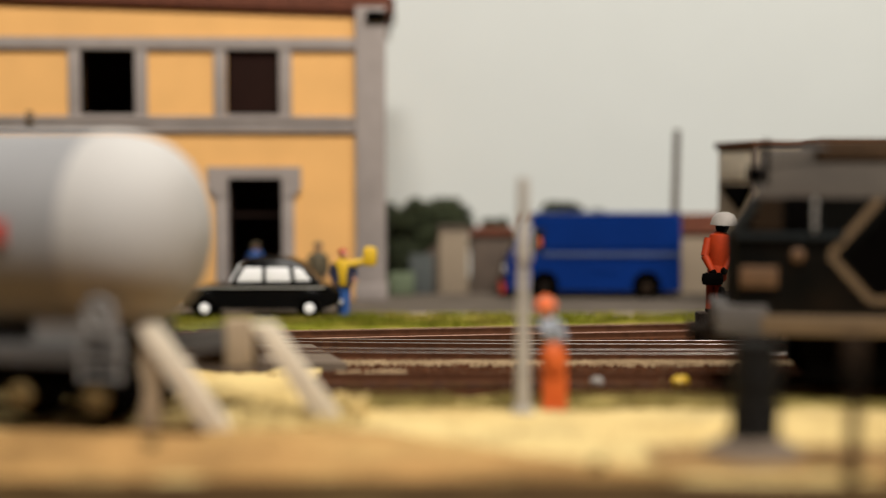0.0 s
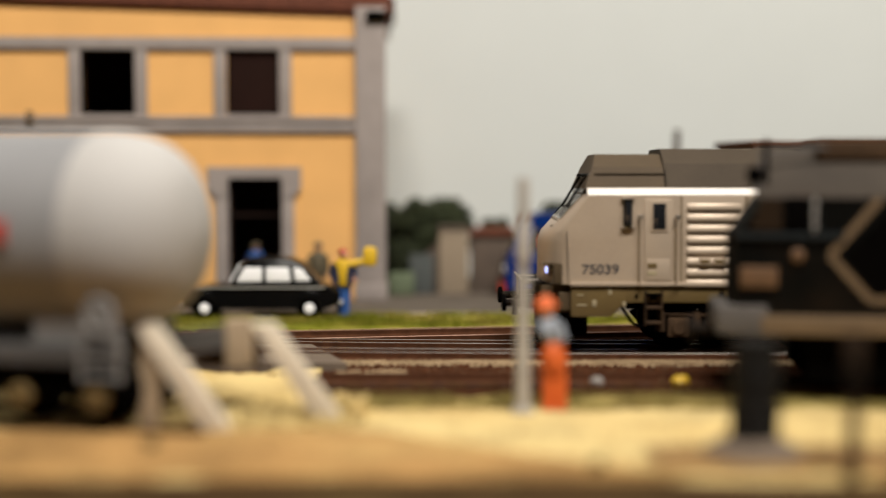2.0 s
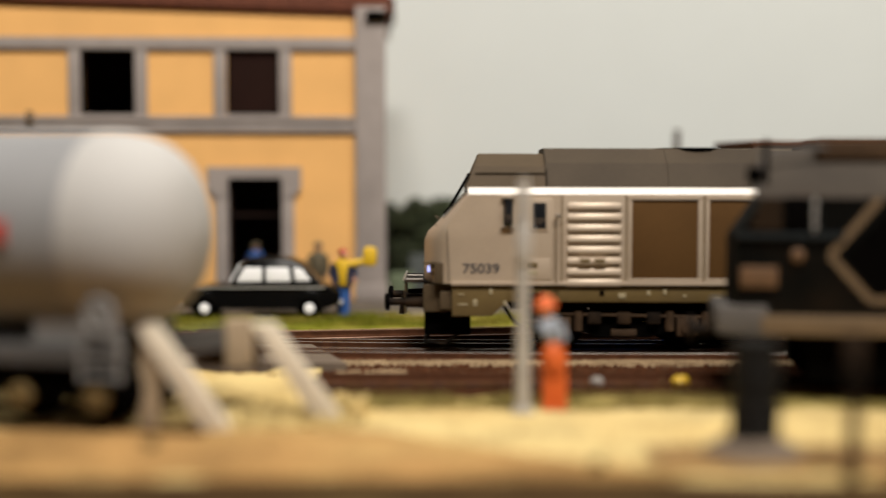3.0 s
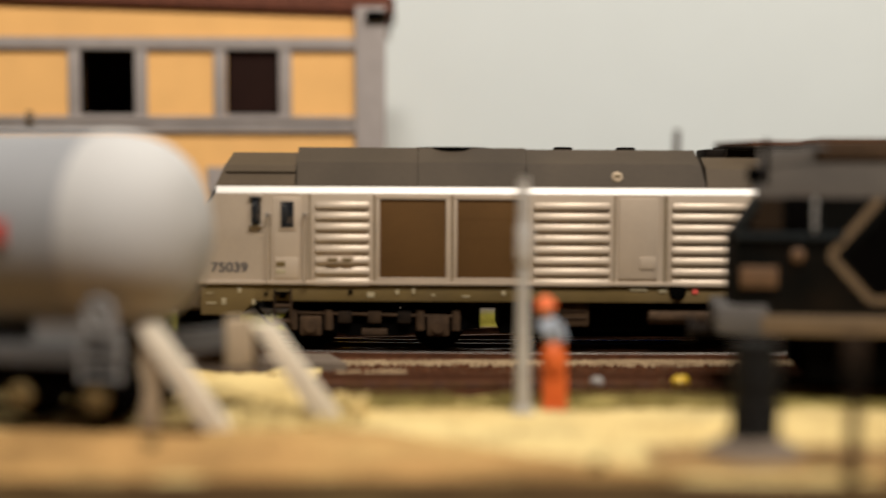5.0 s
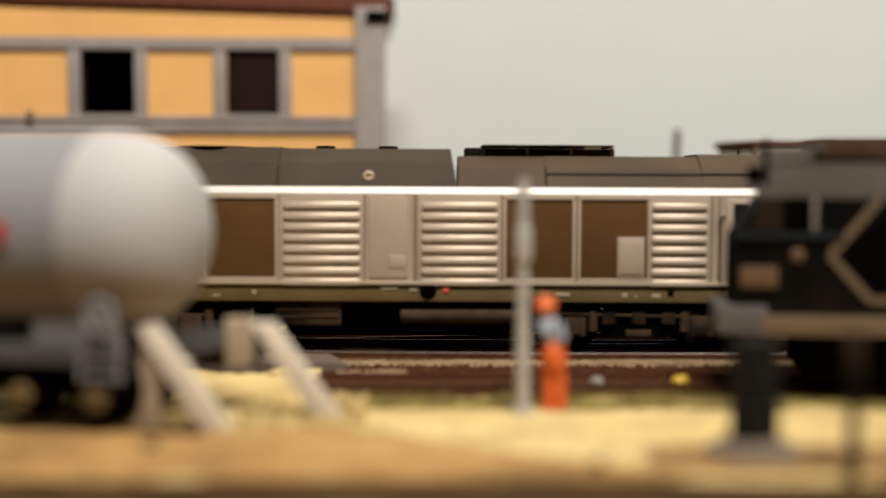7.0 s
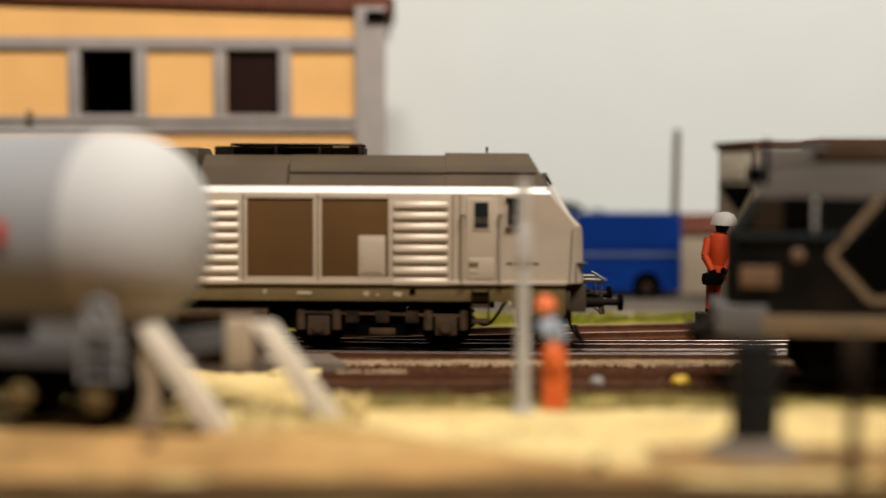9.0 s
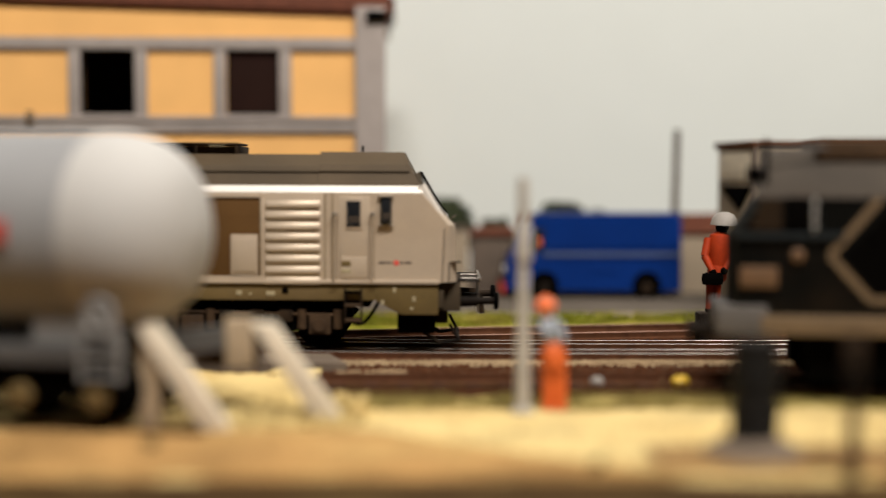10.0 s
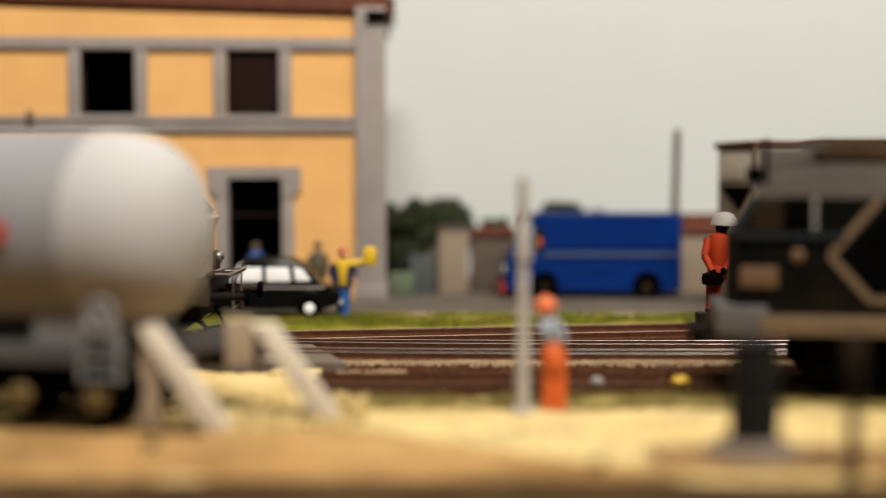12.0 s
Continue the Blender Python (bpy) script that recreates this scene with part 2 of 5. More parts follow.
def loft(bm, rings, mi=0, close=True):
    R = [[bm.verts.new((x * MM, y * MM, z * MM)) for x, y, z in r] for r in rings]
    n = len(R[0])
    for r, s in zip(R, R[1:]):
        for k in range(n if close else n - 1):
            bm.faces.new((r[k], r[(k + 1) % n], s[(k + 1) % n], s[k])).material_index = mi
    bm.faces.new(R[0]).material_index = mi
    bm.faces.new(R[-1]).material_index = mi
    return bm


def blob(bm, x, y, z, rx, ry, rz, mi=0, seg=10, rings=7):
    g = bmesh.ops.create_uvsphere(bm, u_segments=seg, v_segments=rings, radius=1.0)
    for v in g["verts"]:
        v.co = Vector((x + v.co.x * rx, y + v.co.y * ry, z + v.co.z * rz)) * MM
    for f in {f for v in g["verts"] for f in v.link_faces}:
        f.material_index = mi
    return bm


def NB():
    return bmesh.new()


# ---- the hall and the layout board ----
def hall():
    b = NB(); box(b, -470, 470, -260, 600, -30, -1.2)
    solid("baseboard", b, "wood", "plywood board that carries the model layout", "baseboard", "structure", False)
    b = NB(); box(b, -1600, 1600, -1500, 1500, -1020, -1000)
    solid("floor", b, "floor", "worn lino floor of the exhibition hall", "floor", "structure", False)
    # Unseen ceiling and walls, dark so that little fill light bounces back.
    b = NB(); box(b, -1600, 1600, -1500, 1500, 1500, 1520)
    solid("ceiling", b, "room", "unseen hall ceiling, made dark to cut bounced light", "ceiling", "structure", False)
    for n, q in (("wall_north", (-1600, 1600, 1500, 1600)), ("wall_south", (-1600, 1600, -1600, -1500)), ("wall_west", (-1700, -1600, -1600, 1600)), ("wall_east", (1600, 1700, -1600, 1600))):
        b = NB(); box(b, *q, -1020, 1520)
        solid(n, b, "room", "unseen plain hall wall, made dark to cut bounced light", "wall", "structure", False)
    for x in (-440, 400):
        for y in (-240, 540):
            b = NB(); box(b, x, x + 40, y, y + 40, -1000, -30)
            solid("table_leg", b, "wood", "square timber leg under the layout board", "trim", "structure", False)
    b = NB()
    rows = []
    for k in range(25):
        u = -1 + k / 12
        rows.append((u * 466, 545 - 90 * max(0.0, abs(u) - 0.35) ** 2))
    for (x0, y0), (x1, y1) in zip(rows, rows[1:]):
        v = [bm_v for bm_v in (b.verts.new(Vector((x, y, z)) * MM) for x, y, z in ((x0, y0, -1), (x1, y1, -1), (x1, y1, 420), (x0, y0, 420), (x0, y0 + 4, -1), (x1, y1 + 4, -1), (x1, y1 + 4, 420), (x0, y0 + 4, 420)))]
        for q in ((0, 1, 2, 3), (5, 4, 7, 6), (3, 2, 6, 7), (0, 4, 5, 1)):
            b.faces.new([v[i] for i in q])
    bmesh.ops.remove_doubles(b, verts=b.verts, dist=1e-6)
    solid("backdrop", b, "sky", "pale grey painted sky board behind the layout", "backdrop", "structure", True)


def sheet(name, x0, x1, y0, y1, z, mat, label, cat, nx, ny, amp, edge=4.0, thick=1.0, seed=0, shear=0.0, taper=0.0):
    """A ground patch with an uneven surface and a wavering edge."""
    b = NB()
    V = []
    for j in range(ny + 1):
        row = []
        for i in range(nx + 1):
            x = x0 + (x1 - x0) * i / nx
            front = min(max(y0 + shear * x, y0 - 12), y1 - 4)
            t = min(max((x + 22) / 60, 0.0), 1.0)
            back = y1 - taper * t * t * (3 - 2 * t)
            y = front + (back - front) * j / ny
            n = noise.fractal(Vector((x * 0.06 + seed, y * 0.12, seed)), 1.0, 2.0, 5)
            e = noise.fractal(Vector((x * 0.03 + seed * 3, seed, 4.0)), 1.0, 2.0, 4)
            if j in (0, ny):
                row.append((x, y + e * edge, z - thick))
            else:
                row.append((x, y + e * edge * (1 if j in (1, ny - 1) else 0.3), z + n * amp))
        V.append([b.verts.new(Vector(p) * MM) for p in row])
    for j in range(ny):
        for i in range(nx):
            b.faces.new((V[j][i], V[j][i + 1], V[j + 1][i + 1], V[j + 1][i]))
    return solid(name, b, mat, label, cat, "structure")


def ground():
    sheet("ground", -468, 468, 118, 580, -0.5, "earth", "dark brown earth of the layout", "ground", 60, 40, 0.15, 0, 0.3, 1)
    sheet("sand_area", -420, 420, 175.3, 235, 0.25, "sand", "ochre sandy yard with worn brown patches", "sand", 260, 36, 0.55, 3.0, 1.0, 2)
    sheet("worn_path", -420, 420, 175.8, 207, 0.85, "worn", "trodden brown path along the front of the yard", "path", 300, 18, 0.5, 4.0, 1.2, 8, 0.0, 29)
    sheet("siding_verge", -22, 420, 226.5, 242, 0.6, "dryverge", "dry olive-brown verge along the siding", "verge", 200, 14, 0.5, 2.5, 1.4, 14)
    sheet("sand_apron", -420, -27, 228, 270, 0.9, "sand", "ochre sand heaped beyond the buffer stop", "sand", 200, 30, 1.9, 4.0, 1.8, 9)
    sheet("track_bed", -420, 420, 262, 340, 0.15, "ballast", "dark rusty ballast under the running tracks", "track bed", 160, 24, 0.35, 2.0, 1.2, 3)
    sheet("verge", -420, 420, 352, 387, 0.4, "grass", "dry green grass verge beside the tracks", "verge", 220, 16, 0.8, 2.0, 1.2, 4, 0.17)
    sheet("road", -420, 420, 384, 545, 0.2, "road", "dusty grey road in front of the station", "road", 120, 30, 0.08, 2.0, 1.0, 5)
    sheet("road_edge", -420, 420, 384.5, 393, 0.45, "dust", "dusty tan edge of the road", "road edge", 160, 6, 0.15, 2.0, 0.6, 7)
    sheet("ballast_shoulder", -420, 420, 279.5, 287.5, 0.9, "paleballast", "pale grey-brown ballast shoulder between the tracks", "ballast", 700, 10, 0.22, 0.7, 1.4, 6)
    sheet("pale_patch", -24, -8, 263, 272, 0.7, "paleballast", "pale gravel patch beside the crossing slab", "ballast", 40, 8, 0.3, 1.5, 1.2, 17)
    sheet("worn_patch", 32, 420, 175.9, 194, 0.9, "brownsoil", "trodden brown ground round the column", "path", 160, 12, 0.5, 4.0, 1.4, 19)


def scatter(name, label, cat, mat, n, xr, yr, z, smin, smax, seed, tall=1.0, density=None):
    """Loose little stones or tufts, joined."""
    r = random.Random(seed)
    vs, fs = [], []
    for _ in range(n):
        x, y = r.uniform(*xr), r.uniform(*yr)
        s = r.uniform(smin, smax)
        a = r.uniform(0, 6.28)
        k = len(vs)
        for t in range(3):
            q = a + t * 2.094 + r.uniform(-0.4, 0.4)
            vs.append(((x + s * math.cos(q)) * MM, (y + s * math.sin(q)) * MM, (z - 0.3 * s) * MM))
        for t in range(3):
            q = a + t * 2.094 + r.uniform(-0.5, 0.5)
            vs.append(((x + 0.6 * s * math.cos(q)) * MM, (y + 0.6 * s * math.sin(q)) * MM, (z + s * tall * r.uniform(0.5, 1.0)) * MM))
        fs += [(k, k + 1, k + 4, k + 3), (k + 1, k + 2, k + 5, k + 4), (k + 2, k, k + 3, k + 5), (k + 3, k + 4, k + 5)]
    me = bpy.data.meshes.new(name)
    me.from_pydata(vs, [], fs)
    me.materials.append(M[mat])
    return tagged(new(name, me), label, cat, "", "stuff")


def grass_blades(name, label, n, xr, yr, z, h, mat, seed, lean=0.0):
    r = random.Random(seed)
    vs, fs = [], []
    while len(fs) < n:
        x, y = r.uniform(*xr), r.uniform(*yr)
        if y < yr[0] + lean * x or noise.noise(Vector((x * 0.08, y * 0.15, seed))) < -0.15 + r.uniform(-0.25, 0.25):
            continue
        a, l = r.uniform(0, 6.28), r.uniform(0.5, 1.0) * h
        w = r.uniform(0.10, 0.22)
        dx, dy = math.cos(a) * w, math.sin(a) * w
        lx, ly = r.uniform(-0.5, 0.5) * l, r.uniform(-0.5, 0.5) * l
        k = len(vs)
        vs += [((x - dx) * MM, (y - dy) * MM, z * MM), ((x + dx) * MM, (y + dy) * MM, z * MM), ((x + lx) * MM, (y + ly) * MM, (z + l) * MM)]
        fs.append((k, k + 1, k + 2))
    me = bpy.data.meshes.new(name)
    me.from_pydata(vs, [], fs)
    me.materials.append(M[mat])
    return tagged(new(name, me), label, "grass", "", "stuff")


def tuft(x, y, seed):
    """A small withered plant on the sand."""
    r = random.Random(seed)
    b = NB()
    for _ in range(60):
        a, l, o = r.uniform(0, 6.28), r.uniform(1.0, 2.4), r.uniform(0, 1.0)
        d = Vector((math.cos(a), math.sin(a), 0))
        n = Vector((-d.y, d.x, 0)) * 0.16
        p, q = d * o, d * (o + l * r.uniform(0.2, 0.8)) + Vector((0, 0, l))
        b.faces.new([b.verts.new(v * MM) for v in (p - n, p + n, q)])
    return solid("grass_tuft", b, "foliage", "small withered dark tuft on the sand", "plant", smooth=False, at=(x, y, 0.9), group="tufts on the sand")


# ---- tracks ----
def climb(x):
    """The running line climbs gently towards the tank wagon."""
    return 0.00009 * max(0.0, 40 - max(x, -140)) ** 2


def rail_mesh(x0, x1, y0, y1, top, rising, head=0.27, seg=40):
    """A rail with foot, web and polished head, running from (x0, y0) to (x1, y1)."""
    b = NB()
    prof = [(-0.9, 0), (0.9, 0), (0.9, 0.3), (0.2, 0.55), (0.2, top * 0.68), (head, top * 0.76), (head, top - 0.12), (head - 0.12, top), (-head + 0.12, top), (-head, top - 0.12), (-head, top * 0.76), (-0.2, top * 0.68), (-0.2, 0.55), (-0.9, 0.3)]
    rings = []
    for k in range(seg + 1):
        t = k / seg
        x = x0 + (x1 - x0) * t
        dz = climb(x) if rising else 0.0
        rings.append([(x, y0 + (y1 - y0) * t + py, pz + dz) for py, pz in prof])
    loft(b, rings)
    b.faces.ensure_lookup_table()
    for f in b.faces:
        c = f.calc_center_median()
        dz = climb(c.x / MM) if rising else 0.0
        f.material_index = 0 if c.z > (top - 0.14 + dz) * MM else 1
    return b


def track(name, label, y0, y1, x0, x1, polished=True, sleepers=True, heads="railrust", zb=0.4):
    t = thing(name, label, "railway track", 0, 0, zb, kind="structure")
    for dy in (-8.25, 8.25):
        part("rail", rail_mesh(x0, x1, y0 + dy, y1 + dy, 2.1, polished), ["rail" if polished else heads, "railrust"], t, "", True)
    if sleepers:
        n = int((x1 - x0) / 7.0)
        b = NB()
        box(b, -1.4, 1.4, -14.5, 14.5, -1.2, 0.12, 0.12)
        me = None
        for k in range(n):
            x = x0 + (k + 0.5) * (x1 - x0) / n
            y = y0 + (y1 - y0) * (x - x0) / (x1 - x0)
            if me is None:
                o = part("sleeper", b, "sleeper", t, "", False)
                me = o.data
            else:
                o = new("sleeper", me)
                o.parent = t
            o.matrix_basis = pose(x * MM, y * MM, 0)
    return t


def tracks():
    track("main_track", "running track with polished rail heads on rusty ballast", 300.0, 300.0, -300, 300)
    track("branch_track", "converging track with polished rail heads", 295.2, 291.6, -150, 240, sleepers=False)
    track("back_track", "rusty track that swings away behind the running line", 308.7, 374.0, -110, 300, polished=False, heads="dullrail")
    track("siding", "rusty dark siding with old rails", 248.0, 248.0, -26, 46, polished=False)
    track("loco_siding", "rusty siding under the dark locomotive", 249.0, 211.0, 47, 310, polished=False)
    b = NB()
    loft(b, [[(-300, 270.5, z), (-21.5, 270.5, z), (-33.5, 304, z), (-300, 304, z)] for z in (-0.5, 2.35)])
    solid("crossing_slab", b, "slab", "worn grey paved crossing slab between the rails", "paving", "structure", False)
    track("stub_siding", "sand-filled stub siding that ends at a buffer stop", 272.5, 210.4, -330, -40, polished=False, sleepers=False, zb=-0.6)


# ---- station house ----
def station():
    h = thing("station_house", "orange-rendered model station house with grey stone trim", "house", -90, 432, 0.2, 2.4)
    X = lambda x: x + 90
    xs = [X(v) for v in (-220, -181.4, -163.4, -127.4, -108.4, -76.4, -57.2, -28)]
    zs = [0, 43.8, 65.8, 88.8, 106]
    holes = {(1, 2), (3, 2), (5, 2), (5, 0)}
    for i in range(len(xs) - 1):
        for j in range(len(zs) - 1):
            if (i, j) not in holes:
                b = NB(); box(b, xs[i], xs[i + 1], 0, 5, zs[j], zs[j + 1])
                part("wall_panel", b, "orange", h, "", False)
    b = NB()
    box(b, X(-220), X(-28), 60, 64, 0, 112)
    box(b, X(-220), X(-216), 5, 60, 0, 112)
    box(b, X(-32), X(-28), 5, 60, 0, 112)
    part("rear_wall", b, "orange", h, "", False)
    # Near-black partition and floor: the shade indoors is put into their colour.
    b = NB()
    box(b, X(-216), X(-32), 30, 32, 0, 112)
    part("shade_backing", b, "dark", h, "near-black brown partition, colour stands in for the shade indoors", False)
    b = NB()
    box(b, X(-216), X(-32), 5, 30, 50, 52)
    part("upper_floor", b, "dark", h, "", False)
    # grey trim, each strip proud of the plaster
    b = NB(); box(b, X(-31), X(-20.3), -3, 8, 0, 104, 0.4)
    part("corner_pilaster", b, "greystone", h, "grey stone corner pilaster")
    b = NB(); box(b, X(-31.5), X(-19.8), -3.6, 8.6, 0, 6, 0.5)
    part("pilaster_base", b, "greystone", h)
    b = NB(); box(b, X(-220), X(-31), -1.6, 0, 88.8, 93, 0.25)
    part("upper_string_course", b, "greystone", h)
    b = NB(); box(b, X(-220), X(-31), -1.6, 0, 59.8, 65.2, 0.25)
    part("lower_string_course", b, "greystone", h)
    b = NB(); box(b, X(-220), X(-31), -2.3, -1.6, 63.6, 65.4, 0.15)
    part("string_course_ledge", b, "greystone", h)
    for x in (-186, -164, -131.5, -109, -80.8, -58.5):
        right = x in (-164, -109, -58.5)
        b = NB(); box(b, X(x + (0.6 if right else 0)), X(x + (5 if right else 4.2)), -1.2, 0.3, 65.2, 88.8, 0.2)
        part("window_jamb", b, "greystone", h)
    for x, w, glazed in ((-181.4, 18.0, True), (-127.4, 19.0, False), (-76.4, 19.0, True)):
        f = NB()
        for q in ((x, x + w, 65.9, 66.6), (x, x + w, 88.0, 88.8), (x, x + 0.8, 66.6, 88.0), (x + w - 0.8, x + w, 66.6, 88.0)):
            box(f, X(q[0]), X(q[1]), 0.4, 1.4, q[2], q[3])
        wo = part("window_frame", f, "black", h, "dark wooden window frame", False)
        # Opaque pane added in the opening; the room's darkness is in its colour.
        if glazed:
            p = NB(); box(p, X(x) + 0.8, X(x + w) - 0.8, 0.7, 1.0, 66.6, 88.0)
            part("pane", p, "housepane", wo, "added opaque pane in the dark tone of the unlit room", False)
        sl = NB(); box(sl, X(x) - 0.6, X(x + w) + 0.6, -2.2, 2, 64.8, 65.9, 0.2)
        part("window_sill", sl, "greystone", wo)
    b = NB(); box(b, X(-145.6), X(-143.4), -3.4, -1.6, 62.4, 67.0, 0.3)
    part("wall_bracket", b, "tanstripe", h, "small brown bracket on the string course")
    # door surround
    b = NB(); box(b, X(-80.8), X(-76.2), -1.6, 1, 0, 38, 0.3); part("door_jamb", b, "greystone", h)
    b = NB(); box(b, X(-57.2), X(-52.9), -1.6, 1, 0, 38, 0.3); part("door_jamb", b, "greystone", h)
    b = NB(); prism(b, [(X(-83.4), 40), (X(-80.8), 37), (X(-76.2), 37), (X(-76.2), 43.6), (X(-57.2), 43.6), (X(-57.2), 37), (X(-52.9), 37), (X(-50.4), 40), (X(-50.4), 47.6), (X(-83.4), 47.6)], -2.0, 1)
    part("lintel", b, "greystone", h, "", False)
    b = NB()
    box(b, X(-76.2), X(-75.4), 2, 3, 0, 43.6); box(b, X(-58.0), X(-57.2), 2, 3, 0, 43.6); box(b, X(-75.4), X(-58.0), 2, 3, 42.8, 43.6); box(b, X(-75.4), X(-58.0), 2, 3, 30, 31)
    part("door_frame", b, "dark", h, "dark brown open door frame", False)
    # roof
    b = NB()
    loft(b, [[(X(-226), -1.2, 106.4), (X(-226), 70, 106.4), (X(-226), 70, 110), (X(-226), -1.2, 110)], [(X(-19), -1.2, 100.6), (X(-19), 70, 100.6), (X(-19), 70, 106.5), (X(-19), -1.2, 106.5)]])
    part("eave_board", b, "rooftile", h, "red-brown eave board")
    b = NB()
    loft(b, [[(X(-228), -2.0, 110.0), (X(-17), -2.0, 106.5), (X(-17), 72, 106.5), (X(-228), 72, 110.0)], [(X(-190), 26, 130), (X(-55), 26, 130), (X(-55), 34, 130), (X(-190), 34, 130)]])
    part("roof", b, "rooftile", h, "hipped red tile roof", False)
    b = NB(); tube(b, (X(-228), -1.9, 108.2), (X(-17), -1.9, 103.2), 0.8)
    part("gutter", b, "rooftile", h)
    b = NB(); box(b, X(-27), X(-20), -5, -3, 99, 102, 0.2)
    part("downpipe_hopper", b, "black", h)


# ---- figures: plain painted shapes ----
def figure(name, label, x, y, z, height, mats, rz=0, arms=((-3, 0, 9), (3, 0, 9)), stance=1.6, lean=0.0, extra=None, category="model figure"):
    """mats: legs, torso, arms, head, hat."""
    k = height / 20.0
    b = NB()
    for s in (-1, 1):
        tube(b, (s * stance * k, 0, 0.6 * k), (s * 1.0 * k, 0, 9.6 * k), 0.95 * k, 1.35 * k, 10, 0)
        box(b, (s * stance - 0.9) * k, (s * stance + 0.9) * k, -1.9 * k, 0.9 * k, 0, 0.9 * k, 0.2 * k, 0)
    lathe(b, (0, 0, 9.0 * k), (lean, 0, 1), [(0, 1.9 * k), (0.5 * k, 2.3 * k), (3.0 * k, 2.3 * k), (6.2 * k, 2.75 * k), (7.6 * k, 2.2 * k), (8.2 * k, 0.9 * k)], 12, 1)
    for s, (ax, ay, az) in zip((-1, 1), arms):
        sh = Vector((s * 2.6 * k, 0, 15.6 * k))
        hd = Vector((ax * k, ay * k, az * k))
        el = (sh + hd) / 2 + Vector((s * 0.7 * k, 0.4 * k, -0.6 * k))
        tube(b, sh, el, 0.95 * k, 0.8 * k, 8, 2)
        tube(b, el, hd, 0.8 * k, 0.6 * k, 8, 2)
        blob(b, hd.x, hd.y, hd.z, 0.7 * k, 0.7 * k, 0.7 * k, 3, 8, 6)
    tube(b, (0, 0, 16.8 * k), (0, 0, 17.8 * k), 0.75 * k, 0.75 * k, 8, 3)
    blob(b, 0, 0, 18.6 * k, 1.25 * k, 1.35 * k, 1.5 * k, 3, 12, 8)
    lathe(b, (0, 0, 18.9 * k), (0, 0, 1), [(0, 1.65 * k), (0.25 * k, 1.6 * k), (0.9 * k, 1.25 * k), (1.3 * k, 0.5 * k)], 12, 4)
    if extra:
        extra(b, k)
    return solid(name, b, mats, label, category, at=(x, y, z), rz=rz)


